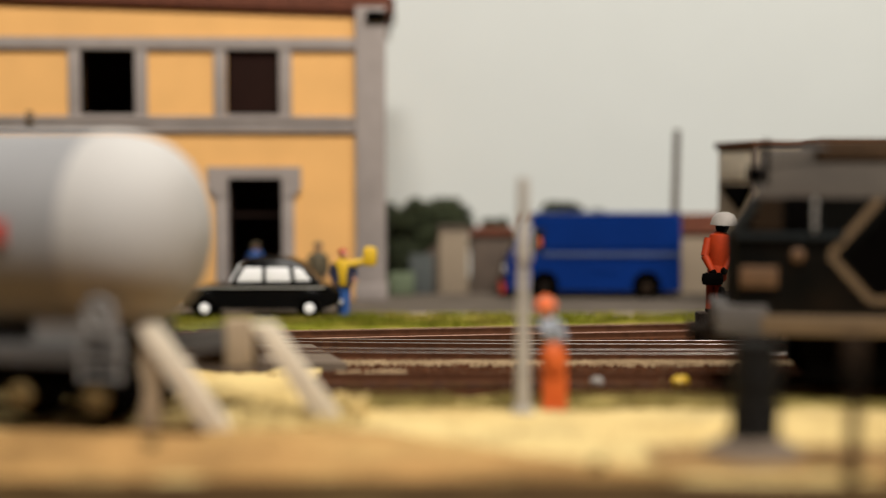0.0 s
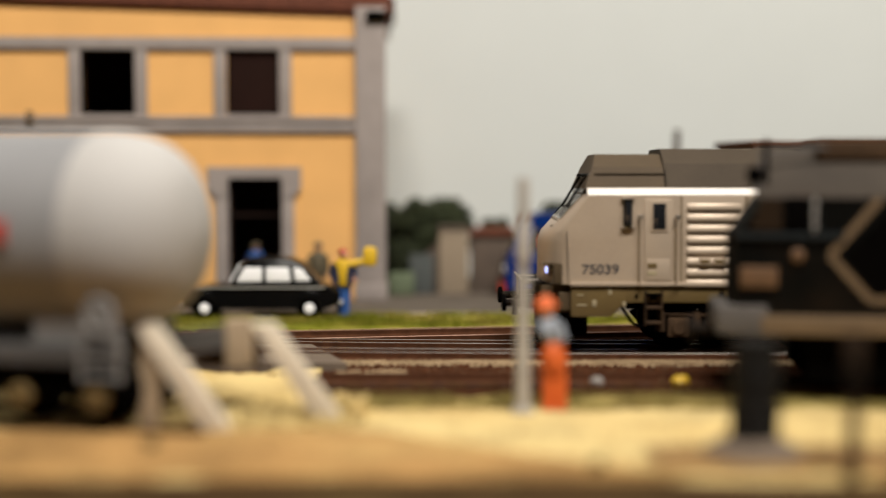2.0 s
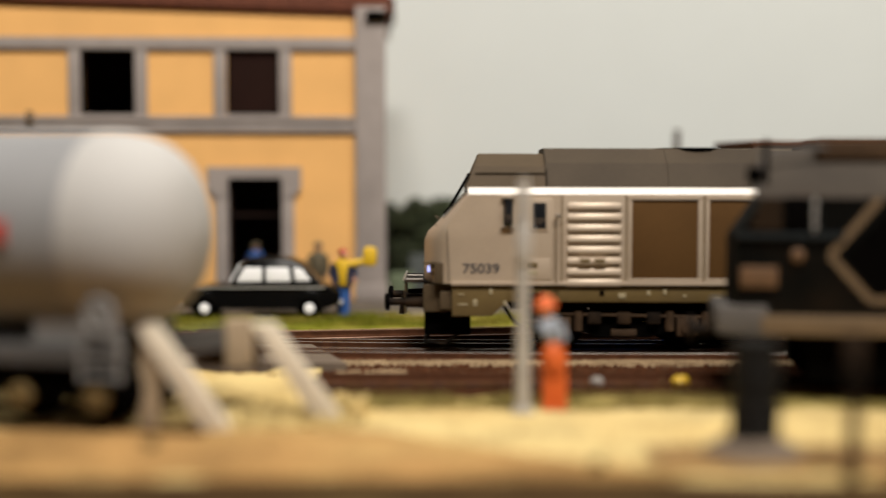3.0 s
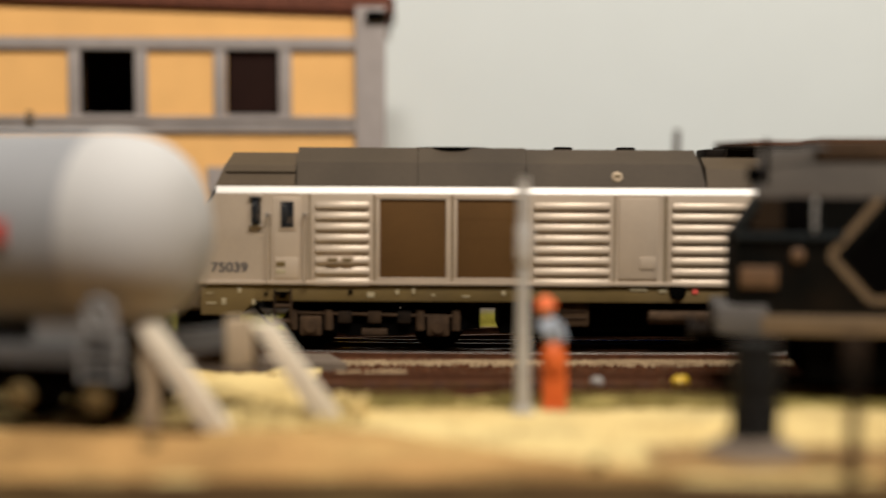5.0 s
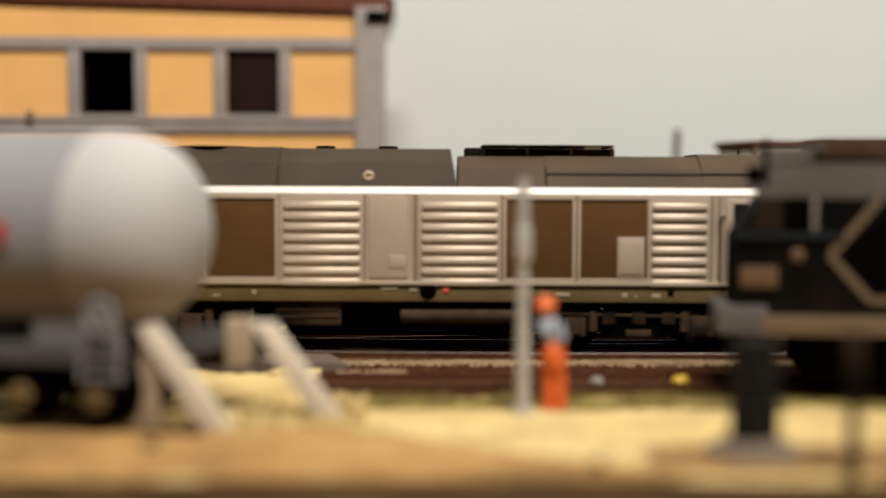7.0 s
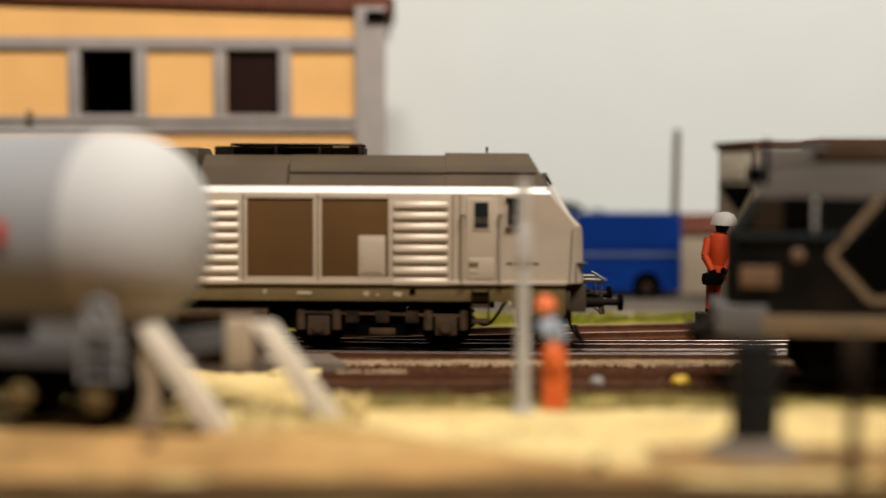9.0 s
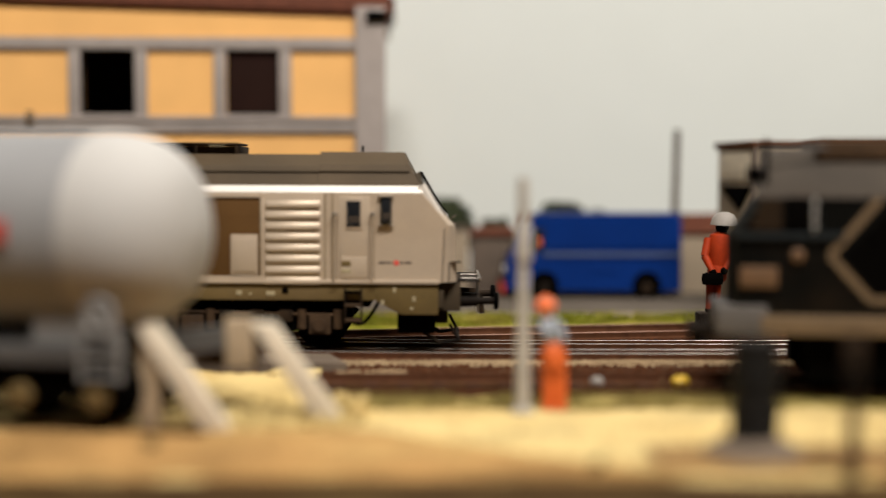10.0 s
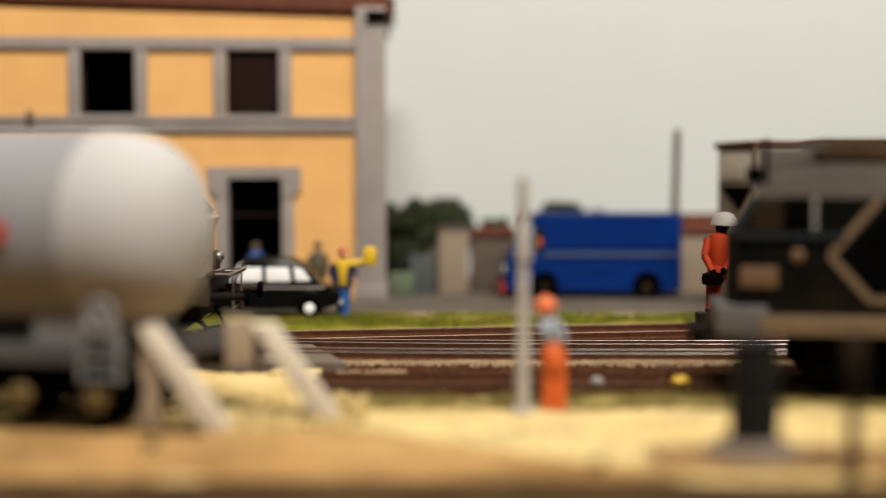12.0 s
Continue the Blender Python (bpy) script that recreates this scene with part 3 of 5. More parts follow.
def figures():
    b = NB()
    for x in (-3.6, -1.8):
        tube(b, (x, 0, 0.6), (x + 0.3, 0, 9.0), 0.9, 1.3, 10, 0)
        box(b, x - 0.9, x + 0.9, -2.0, 0.9, 0, 0.9, 0.2, 1)
    lathe(b, (-1.6, 0, 8.0), (0.04, 0, 1), [(0, 1.8), (0.8, 2.6), (4.0, 2.8), (5.0, 2.5)], 14, 0)
    lathe(b, (-1.3, 0, 12.0), (0.05, 0, 1), [(0, 2.6), (2.0, 2.9), (6.4, 3.3), (8.6, 2.8), (9.6, 1.4)], 16, 0)
    for sx, el, hd in ((-4.0, (-5.2, -1.2, 15.0), (-3.4, -3.0, 10.8)), (1.4, (2.2, -1.4, 15.2), (-0.4, -3.2, 11.2))):
        tube(b, (sx, 0, 19.6), el, 1.25, 1.1, 10, 0)
        tube(b, el, hd, 1.1, 0.8, 10, 0)
        blob(b, hd[0], hd[1], hd[2], 1.0, 1.0, 1.0, 1, 10, 7)
    box(b, -6.4, -0.6, -4.4, -2.0, 7.4, 10.8, 1.2, 1)
    blob(b, -0.4, -0.2, 22.8, 1.8, 1.9, 2.0, 1, 14, 9)
    lathe(b, (0.2, 0, 23.2), (0.05, 0, 1), [(0, 3.8), (0.4, 3.7), (1.8, 3.3), (3.0, 2.3), (3.6, 0.8)], 18, 2)
    solid("shunter_figure", b, ["vermilion", "black", "helmet"], "vermilion painted model shunter with wide grey helmet and black bag", "model figure", at=(75.1, 325.5, 7.9))
    b = NB(); box(b, -5.5, 5.5, -3, 3, 0, 7.8, 0.8)
    solid("dark_block", b, "under", "dark weathered block beside the rusty track", "block", at=(73.4, 324.5, 0.1))
    b = NB()
    for s in (-1, 1):
        box(b, s * 1.2 - 0.9, s * 1.2 + 0.9, -1.8, 1.0, 0, 0.9, 0.2, 0)
        tube(b, (s * 1.2, 0, 0.5), (s * 0.8, 0, 9.0), 1.25, 1.55, 12, 0)
    lathe(b, (0, 0, 7.5), (-0.05, 0, 1), [(0, 2.2), (1.0, 2.5), (3.0, 2.5), (5.0, 1.9), (5.6, 1.3)], 16, 0)
    lathe(b, (-0.3, 0, 12.6), (-0.22, 0, 1), [(0, 1.5), (0.8, 1.7), (3.4, 2.0), (4.6, 1.4), (5.2, 0.8)], 16, 1)
    tube(b, (0.6, -1.0, 16.2), (1.6, -2.2, 13.2), 0.9, 0.7, 10, 1)
    tube(b, (-2.6, -0.4, 16.4), (-1.6, -2.4, 14.2), 0.9, 0.7, 10, 1)
    blob(b, -1.6, -0.3, 18.9, 1.6, 1.7, 1.8, 2, 14, 10)
    lathe(b, (-1.7, -0.1, 19.2), (-0.1, 0, 1), [(0, 2.2), (0.3, 2.1), (1.3, 1.7), (2.0, 0.9), (2.2, 0.3)], 16, 0)
    solid("worker_figure", b, ["hiviz", "greyfig", "skin"], "orange-clad painted model worker with a grey jacket", "model figure", at=(20.9, 226.8, 0.3))

    def bundle(b, k):
        box(b, 5.9 * k, 10.3 * k, -1.8 * k, 1.8 * k, 14.9 * k, 20.8 * k, 1.7 * k, 5)
        tube(b, (2.2 * k, -0.6 * k, 15.4 * k), (6.2 * k, -0.6 * k, 16.4 * k), 1.25 * k, 1.0 * k, 10, 5)
        blob(b, 0.6 * k, -1.6 * k, 18.4 * k, 0.9 * k, 0.6 * k, 0.9 * k, 3, 8, 6)
        for x in (-1.9, 2.0):
            tube(b, (x * k, -1.3 * k, 15.2 * k), (x * k, -1.5 * k, 9.6 * k), 0.8 * k, 1.0 * k, 8, 2)
    figure("porter_figure", "blue and yellow painted model porter lifting a yellow sack", -31.4, 381, 0.5, 21.0, ["denim", "yellow", "navy", "skin", "red", "yellow"], 0, ((-2.6, -1.2, 10.2), (3.6, -1.4, 11.0)), 0.9, extra=bundle)
    figure("bystander_figure", "khaki painted model figure standing by the house wall", -43.0, 418, 0.3, 21.5, ["khaki", "khaki", "khaki", "skin", "khaki"], 30, stance=0.8)
    figure("doorway_figure", "blue-coated painted model figure in the doorway", -67.8, 440, 0.3, 20, ["navy", "denim", "navy", "skin", "khaki"], 0, stance=0.8)


# ---- vehicles ----
def wheel_simple(name, parent, x, y, z, r, w, tyre, hub, side=-1):
    b = NB()
    lathe(b, (x, y - w / 2, z), (0, 1, 0), [(0, r * 0.7), (0.1 * w, r * 0.95), (0.3 * w, r), (0.7 * w, r), (0.9 * w, r * 0.95), (w, r * 0.7)], 24)
    o = part(name, b, tyre, parent)
    h = NB()
    lathe(h, (x, y + side * (w / 2 + 0.25), z), (0, -side, 0), [(0, r * 0.2), (0.1, r * 0.42), (0.3, r * 0.52), (0.6, r * 0.52)], 20)
    part("hubcap", h, hub, o)
    return o


def car_shell(b, side_profile, half, tumble, mi=0):
    """Side profile in x, z; half widths by height give the tumblehome."""
    rings = []
    for t in (-1.0, -0.93, -0.75, 0.75, 0.93, 1.0):
        ins = 0.0 if abs(t) <= 0.75 else (0.5 if abs(t) < 0.95 else 1.3)
        cx = sum(p[0] for p in side_profile) / len(side_profile)
        cz = sum(p[1] for p in side_profile) / len(side_profile)
        ring = []
        for x, z in side_profile:
            h = half - tumble(z)
            dx, dz = x - cx, z - cz
            l = math.hypot(dx, dz) or 1
            ring.append((x - dx / l * ins, t * h, z - dz / l * ins))
        rings.append(ring)
    return loft(b, rings, mi)


def black_car():
    c = thing("black_car", "glossy black vintage model saloon with bright windows and chrome wheels", "car", -56.6, 382, 0.4, 1)
    b = NB()
    lower = [(-24.2, 4.0), (-24.8, 7.0), (-23.0, 9.6), (-9, 10.9), (17, 10.9), (22.5, 9.8), (24.6, 8.0), (24.6, 4.6), (20.5, 3.0), (-21.5, 3.0)]
    car_shell(b, lower, 8.6, lambda z: 0.3 if z > 9 else 0)
    part("body", b, "carblack", c)
    b = NB()
    top = [(-9.6, 10.6), (-6.6, 16.2), (-4.0, 18.4), (3.0, 19.0), (9.5, 18.4), (13.0, 16.6), (18.6, 10.6)]
    car_shell(b, top, 7.9, lambda z: 0.17 * max(0, z - 10))
    part("roof", b, "carblack", c)
    for pts in ([(-7.4, 11.4), (0.6, 11.4), (0.6, 15.8), (-4.8, 15.8)], [(1.8, 11.4), (9.6, 11.4), (8.8, 15.8), (1.8, 15.8)], [(10.8, 11.6), (15.8, 11.6), (12.8, 15.4), (10.2, 15.7)]):
        b = NB()
        prism(b, pts, -8.05, -6.4, 0, 0.5)
        part("side_window", b, "foil", c, "bright white-silver side window")
    b = NB()
    prism(b, [(-9.4, 11.2), (-6.4, 16.4), (-6.9, 16.5), (-9.9, 11.2)], -5.5, 5.5)
    part("windscreen", b, "foil", c, "bright windscreen", False)
    b = NB(); box(b, -20, 20, -8.85, -8.4, 9.5, 9.9, 0.1)
    part("chrome_strip", b, "chrome", c, "thin chrome waist strip")
    for x in (-16.9, 15.3):
        b = NB(); blob(b, x, -7.2, 5.6, 5.6, 1.9, 4.4, 0, 18, 12)
        part("mudguard", b, "carblack", c)
        wheel_simple("wheel", c, x, -8.6, 3.3, 3.3, 1.6, "black", "foil")
        wheel_simple("wheel", c, x, 7.9, 3.3, 3.3, 1.6, "black", "foil", 1)
    for x0, x1 in ((24.2, 25.4), (-25.8, -24.4)):
        b = NB(); box(b, x0, x1, -7.6, 7.6, 4.2, 5.4, 0.4)
        part("bumper", b, "chrome", c, "chrome bumper")
    b = NB(); lathe(b, (-23.4, -6.4, 8.0), (-1, 0, 0), [(0, 1.3), (0.8, 1.3), (1.4, 0.8)], 14)
    part("headlight", b, "chrome", c, "round chrome headlight")


def blue_van():
    v = thing("blue_van", "dark blue model delivery van with grey bumper parked on the road", "van", 54.5, 450, 0.2, -1.5)
    b = NB()
    prof = [(-31.5, 2.4), (-32.0, 11.0), (-30.5, 15.5), (-24.0, 27.0), (-22.0, 30.0), (31.5, 30.0), (32.3, 28.8), (32.3, 2.4)]
    car_shell(b, prof, 10.8, lambda z: 0.03 * max(0, z - 15))
    part("body", b, "blue", v)
    b = NB(); box(b, -21.5, 32.0, -10.0, 10.0, 29.8, 30.8, 0.6)
    part("roof_panel", b, "blue", v)
    for z in (14.6, 18.4):
        b = NB(); box(b, -18, 31.5, -11.05, -10.6, z, z + 0.5, 0.1)
        part("side_rib", b, "blue", v)
    b = NB(); box(b, -18, 31.5, -11.0, -10.7, 15.3, 16.8, 0.1)
    part("trim_strip", b, "fadedblue", v, "faded grey-blue trim strip")
    b = NB(); prism(b, [(-25.5, 17.0), (-17.5, 17.0), (-17.5, 25.5), (-21.6, 25.5)], -10.75, -10.2, 0, 0.2)
    part("cab_window", b, "glass", v, "dark cab side window")
    b = NB(); blob(b, -19.6, -10.4, 20.5, 1.5, 0.5, 2.4)
    part("seat_head", b, "hiviz", v, "orange seat back seen through the cab window")
    b = NB(); prism(b, [(-29.6, 17.5), (-24.6, 26.2), (-24.9, 26.4), (-30.0, 17.5)], -9, 9)
    part("windscreen", b, "glass", v, "", False)
    b = NB(); box(b, -33.6, -31.6, -10.4, 10.4, 1.6, 5.2, 0.4)
    part("bumper", b, "red", v, "dull red front bumper")
    b = NB(); lathe(b, (-31.4, -8.0, 10.2), (-1, 0, 0), [(0, 2.0), (0.8, 2.0), (1.2, 1.4)], 16)
    part("headlight", b, "palepost", v, "round pale headlight")
    b = NB(); box(b, -32.6, -31.7, -5.5, 5.5, 8.5, 12.5, 0.2)
    part("grille", b, "black", v)
    for x in (-17.5, 19.5):
        b = NB(); lathe(b, (x, -11.0, 4.8), (0, 1, 0), [(0, 5.2), (0.6, 5.2)], 24)
        part("wheel_arch", b, "black", v)
        for y, s in ((-10.3, -1), (10.3, 1)):
            wheel_simple("wheel", v, x, y, 3.9, 3.9, 2.4, "black", "under", s)
    b = NB(); box(b, 0, 8.5, -11.05, -10.7, 9.5, 11.5, 0.1)
    part("side_hatch", b, "blue", v)


def goods_shed():
    w = thing("goods_shed", "weathered pale model goods shed with brown eave and posts", "shed", 94.8, 398, 0.2, 15)
    b = NB(); box(b, 0.8, 90, -12, 12, 0, 53.2, 0.4)
    part("wall", b, "plaster", w, "pale weathered shed wall")
    b = NB(); box(b, -0.4, 92, -13, 13, 53.2, 55.4, 0.5)
    part("roof", b, "railrust", w, "flat brown roof edge")
    for x in (0.0, 30, 60):
        b = NB(); box(b, x, x + 1.8, -12.9, -11.8, 0, 53.2, 0.3)
        part("post", b, "greywall", w, "brown-grey upright")
    # Paler panel: the light this end should catch is put into its colour.
    b = NB(); box(b, 0.2, 0.8, -10, 10, 43, 52, 0.2)
    part("lit_end_panel", b, "beige", w, "end panel made paler to stand in for light on the wall")
    b = NB(); loft(b, [[(x, y, z) for y, z in ((-11.0, 41.0), (9.0, 41.0), (-4.0, 33.2))] for x in (-0.3, 0.9)])
    part("vent_opening", b, "black", w, "dark triangular vent", False)


def ring(b, c, r, w):
    """A round rim in an upright plane."""
    pts = [(c[0] + r * math.cos(k * math.pi / 10), c[1], c[2] + r * math.sin(k * math.pi / 10)) for k in range(21)]
    for p, q in zip(pts, pts[1:]):
        tube(b, p, q, w, seg=8)


def tank_wagon():
    w = thing("tank_wagon", "pale grey model tank wagon with rounded end on a dark frame", "wagon", -124.1, 228.7, 2.3, -12)
    b = NB()
    R = 17.6
    # Shell takes the shaded grey, the end below takes the lit one.
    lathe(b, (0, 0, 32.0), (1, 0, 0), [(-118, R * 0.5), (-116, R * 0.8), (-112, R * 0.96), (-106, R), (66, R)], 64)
    part("tank_shell", b, "tankbody", w, "cylindrical tank shell, grey darkened for its shaded side")
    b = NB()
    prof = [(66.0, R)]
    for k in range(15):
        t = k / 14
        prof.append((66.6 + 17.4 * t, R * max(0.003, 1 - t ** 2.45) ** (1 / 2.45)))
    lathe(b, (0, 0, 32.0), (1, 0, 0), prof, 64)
    part("tank_end", b, "tank", w, "dished tank end, grey made paler for the light it catches")
    for x in (-60, 0):
        b = NB(); lathe(b, (x, 0, 32.0), (1, 0, 0), [(0, R + 0.05), (0.2, R + 0.35), (1.4, R + 0.35), (1.6, R + 0.05)], 48)
        part("tank_band", b, "tank", w)
    b = NB(); box(b, 45, 57.2, -18.4, -17.2, 30.5, 34.4, 0.2)
    part("hazard_plate", b, "red", w, "red plate on the tank side")
    b = NB(); box(b, -118, 71, -10.5, 10.5, 11.0, 15.5, 0.5)
    part("underframe", b, "tankdark", w)
    b = NB(); box(b, -118, 71, -14.5, -12.5, 10.2, 13.8, 0.3)
    part("sole_bar", b, "tankdark", w)
    for x in (-95, -30, 35):
        b = NB(); prism(b, [(x - 3, 13), (x + 3, 13), (x + 5, 24), (x - 5, 24)], -13, 13)
        part("saddle", b, "tankdark", w, "", False)
    b = NB(); box(b, 71, 73, -13.5, 13.5, 9.5, 15.0, 0.4)
    part("headstock", b, "tankdark", w)
    b = NB(); ring(b, (72.0, -14.6, 18.8), 2.6, 0.45)
    for k in range(3):
        a = k * math.pi / 3
        tube(b, (72.0 - 2.6 * math.cos(a), -14.6, 18.8 - 2.6 * math.sin(a)), (72.0 + 2.6 * math.cos(a), -14.6, 18.8 + 2.6 * math.sin(a)), 0.3, seg=8)
    tube(b, (72.0, -14.6, 18.8), (72.0, -9.5, 18.0), 0.5, seg=8); tube(b, (72.0, -10, 18.0), (72.0, -10, 15.0), 0.5, seg=8)
    part("brake_wheel", b, "fittings", w, "grey spoked brake wheel")
    b = NB()
    for x in (68.5, 75.5):
        tube(b, (x, -14.4, 7.5), (x, -14.4, 16.0), 0.35, seg=8)
    for z in (8.2, 11.0, 13.8, 15.8):
        box(b, 68.2, 75.8, -14.8, -13.8, z, z + 0.4, 0.1)
    part("step_ladder", b, "fittings", w, "grey step ladder at the wagon end")
    b = NB(); prism(b, [(58, 12.5), (75, 12.5), (73, 21.5), (60, 21.5)], -12.4, -11.6)
    part("end_saddle", b, "fittings", w, "grey plate cradling the tank end", False)
    for cx in (-85, 63.5):
        b = NB(); box(b, cx - 15, cx + 11, -12.5, -10.5, 4.6, 11.0, 0.5); box(b, cx - 15, cx + 11, 10.5, 12.5, 4.6, 11.0, 0.5); box(b, cx - 4, cx + 4, -12.5, 12.5, 6, 11, 0.4)
        part("bogie_frame", b, "black", w)
        for x in (cx - 7.0, cx + 7.0):
            b = NB(); lathe(b, (x, -14.2, 4.6), (0, 1, 0), [(0, 1.4), (0.3, 2.2), (1.6, 2.4)], 18)
            part("axle_box", b, "skirt", w, "dusty ochre axle box")
            b = NB()
            for y in (-8.25, 8.25):
                lathe(b, (x, y - 1, 5.2), (0, 1, 0), [(0, 5.2), (1.4, 5.2), (1.5, 5.7), (2.0, 5.7)], 24)
            tube(b, (x, -8, 5.2), (x, 8, 5.2), 1)
            part("wheelset", b, "black", w)


def buffer_stop():
    s = thing("buffer_stop", "weathered beige timber buffer stop with raking struts", "buffer stop", 0, 0, 0.3)
    for (x, y, dx, top) in ((-50.4, 206.5, 12.2, 18.6), (-31.6, 214.5, 11.8, 17.9)):
        if y < 210:
            b = NB(); box(b, x - 1.6, x + 1.8, y - 0.6, y + 3.0, 0, 17.0, 0.5)
            part("post", b, "tan", s)
        b = NB()
        prism(b, [(x - 2.2, top), (x + 1.8, top), (x + dx + 2.6, 0.0), (x + dx - 2.6, 0.0)], y - 1.8, y + 1.3, 0, 0.4)
        part("strut", b, "beige", s, "pale raking strut")
    b = NB(); box(b, -39.6, -34.6, 219, 222, 9.0, 18.0, 0.6)
    part("buffer_block", b, "tan", s, "tan timber buffer block")
    b = NB()
    loft(b, [[(-53.5, 207.5, 12.5), (-52.0, 206.5, 12.5), (-52.0, 206.5, 16.5), (-53.5, 207.5, 16.5)], [(-37, 224, 12.5), (-35.5, 223, 12.5), (-35.5, 223, 16.5), (-37, 224, 16.5)]])
    part("cross_beam", b, "tankdark", s, "grey cross beam", False)
    b = NB(); box(b, -46.0, -33.6, 221.9, 224.2, 8.6, 13.6, 0.6)
    part("backing_timber", b, "rustydust", s, "dark rusty backing timber")


def dark_loco():
    d = thing("dark_locomotive", "dusty dark blue-grey model diesel locomotive with tan chevron", "locomotive", 53.85, 248, 2.5, -8)
    b = NB()

    def plan(a, c, z):
        return [(a + 1.2, -16.5, z), (150, -16.5, z), (150, 16.5, z), (c + 8, 16.5, z), (c + 1.5, 6, z), (a, -10, z)]
    loft(b, [plan(3.0, 3.0, 14.5), plan(3.0, 3.0, 29.5), plan(3.4, 4.0, 31.0), plan(8.2, 8.4, 37.6)])
    part("body", b, "darkloco", d, "", False)
    b = NB()
    loft(b, [[(x0, y, z) for y, z, x0 in ((-16.8, 37.4, a), (-14.5, 42.5, a + 0.6), (-7, 47.0, a + 1.5), (7, 47.0, a + 3.5), (14.5, 42.5, a + 5), (16.6, 37.4, a + 5))] for a in (7.6, 152.0)])
    part("roof", b, "cabroof", d, "sooty grey rounded roof")
    for x0, x1, z1 in ((19.6, 46, 48.4), (48, 80, 48.2), (84, 140, 48.4)):
        b = NB(); box(b, x0, x1, -12.5, 9, 44.6, z1, 0.6)
        part("roof_hatch", b, "rustydust", d, "rusty brown raised roof hatch")
    b = NB(); tube(b, (9.7, -15.4, 40.0), (9.7, -15.2, 48.4), 0.55, seg=10)
    part("exhaust_pipe", b, "black", d)
    b = NB(); lathe(b, (7.6, -15.2, 40.4), (0, 0, 1), [(0, 1.2), (0.4, 1.5), (2.2, 1.5), (3.0, 0.9)], 14); tube(b, (7.8, -15.2, 39.0), (7.6, -15.2, 40.6), 0.7, seg=8)
    part("horn", b, "black", d)
    b = NB(); box(b, 4.4, 24.0, -17.3, -16.2, 29.6, 30.8, 0.3)
    part("waist_rail", b, "waistrail", d, "blue-grey rail along the cab waist")
    b = NB(); prism(b, [(6.6, 31.4), (12.6, 31.4), (12.6, 37.2), (8.9, 37.2)], -16.9, -16.4)
    part("quarter_window", b, "cabglass", d, "brownish quarter window", False)
    b = NB(); tube(b, (8, -16.0, 38), (9.2, -15.0, 46.0), 0.4); tube(b, (9.2, -15.0, 46.0), (22, -12, 47.0), 0.4)
    part("roof_handrail", b, "greyroof", d)
    for x0, x1 in ((13.3, 17.3),):
        b = NB(); box(b, x0, x1, -17.0, -16.4, 31.4, 37.6, 0.2)
        part("cab_window", b, "black", d, "dark cab side window")
    b = NB(); tube(b, (18.5, -17.3, 31.0), (18.5, -17.3, 37.6), 0.28, seg=10)
    for z in (32.3, 34.3, 36.3):
        lathe(b, (18.5, -17.3, z - 0.45), (0, 0, 1), [(0, 0.3), (0.2, 0.6), (0.7, 0.6), (0.9, 0.3)], 14)
    part("grab_post", b, "fittings", d, "ribbed grey post by the cab window")
    b = NB(); box(b, 5.0, 12.0, -17.2, -15.8, 20.4, 24.4, 0.4)
    part("number_panel", b, "rustpanel", d, "rusty orange panel on the cab side")
    b = NB(); lathe(b, (15.6, -17.2, 26.6), (0, 1, 0), [(0, 1.0), (0.2, 1.3), (0.9, 1.3)], 16)
    part("badge", b, "rustpanel", d)
    for p, q in (((21.5, 26.6), (36.0, 44.0)), ((21.5, 26.6), (29.0, 18.2)), ((29.0, 18.2), (62, 18.2)), ((62, 18.2), (72, 26.6)), ((72, 26.6), (60, 38)), ):
        b = NB()
        (x0, z0), (x1, z1) = p, q
        z1 = min(z1, 37.4); x1 = x1 if q[1] <= 37.4 else x0 + (x1 - x0) * (37.4 - z0) / (q[1] - z0)
        l = math.hypot(x1 - x0, z1 - z0)
        nx, nz = -(z1 - z0) / l * 0.7, (x1 - x0) / l * 0.7
        prism(b, [(x0 - nx, z0 - nz), (x1 - nx, z1 - nz), (x1 + nx, z1 + nz), (x0 + nx, z0 + nz)], -16.8, -16.4)
        part("chevron_stripe", b, "tanstripe", d, "tan stripe", False)
    b = NB(); prism(b, [(24.0, 26.6), (30.0, 19.2), (61.4, 19.2), (69.5, 26.6), (60, 36.6), (33.5, 36.6)], -16.62, -16.45)
    part("side_panel", b, "black", d, "black panel inside the chevron", False)
    b = NB(); box(b, 9.0, 151, -17.4, -14, 11.4, 15.2, 0.3)
    part("sole_bar", b, "tanstripe", d, "dusty tan frame edge")
    b = NB(); box(b, 0.6, 10.4, -17.2, 2, 11.4, 17.0, 0.8)
    part("buffer_beam", b, "greyroof", d, "dusty grey buffer beam")
    for y in (-10,):
        b = NB(); tube(b, (0, y, 11.5), (-3.2, y, 11.5), 1.3); tube(b, (-3.2, y, 11.5), (-4.2, y, 11.5), 2.6, seg=20)
        part("buffer", b, "under", d)
    b = NB(); box(b, 24, 130, -9, 9, 2.5, 11.4, 0.5)
    part("fuel_tank", b, "black", d)
    for cx in (37, 118):
        b = NB()
        for y0 in (-14, 11.5):
            box(b, cx - 19, cx + 19, y0, y0 + 2.5, 2.2, 10.5, 0.6)
        box(b, cx - 6, cx + 6, -13, 13, 5, 11, 0.5)
        part("bogie_frame", b, "black", d)
        for x in (cx - 13, cx + 13):
            b = NB()
            for y in (-8.25, 8.25):
                lathe(b, (x, y - 1, 6.0), (0, 1, 0), [(0, 6.0), (1.4, 6.0), (1.5, 6.5), (2.0, 6.5)], 24)
            tube(b, (x, -8, 6), (x, 8, 6), 1)
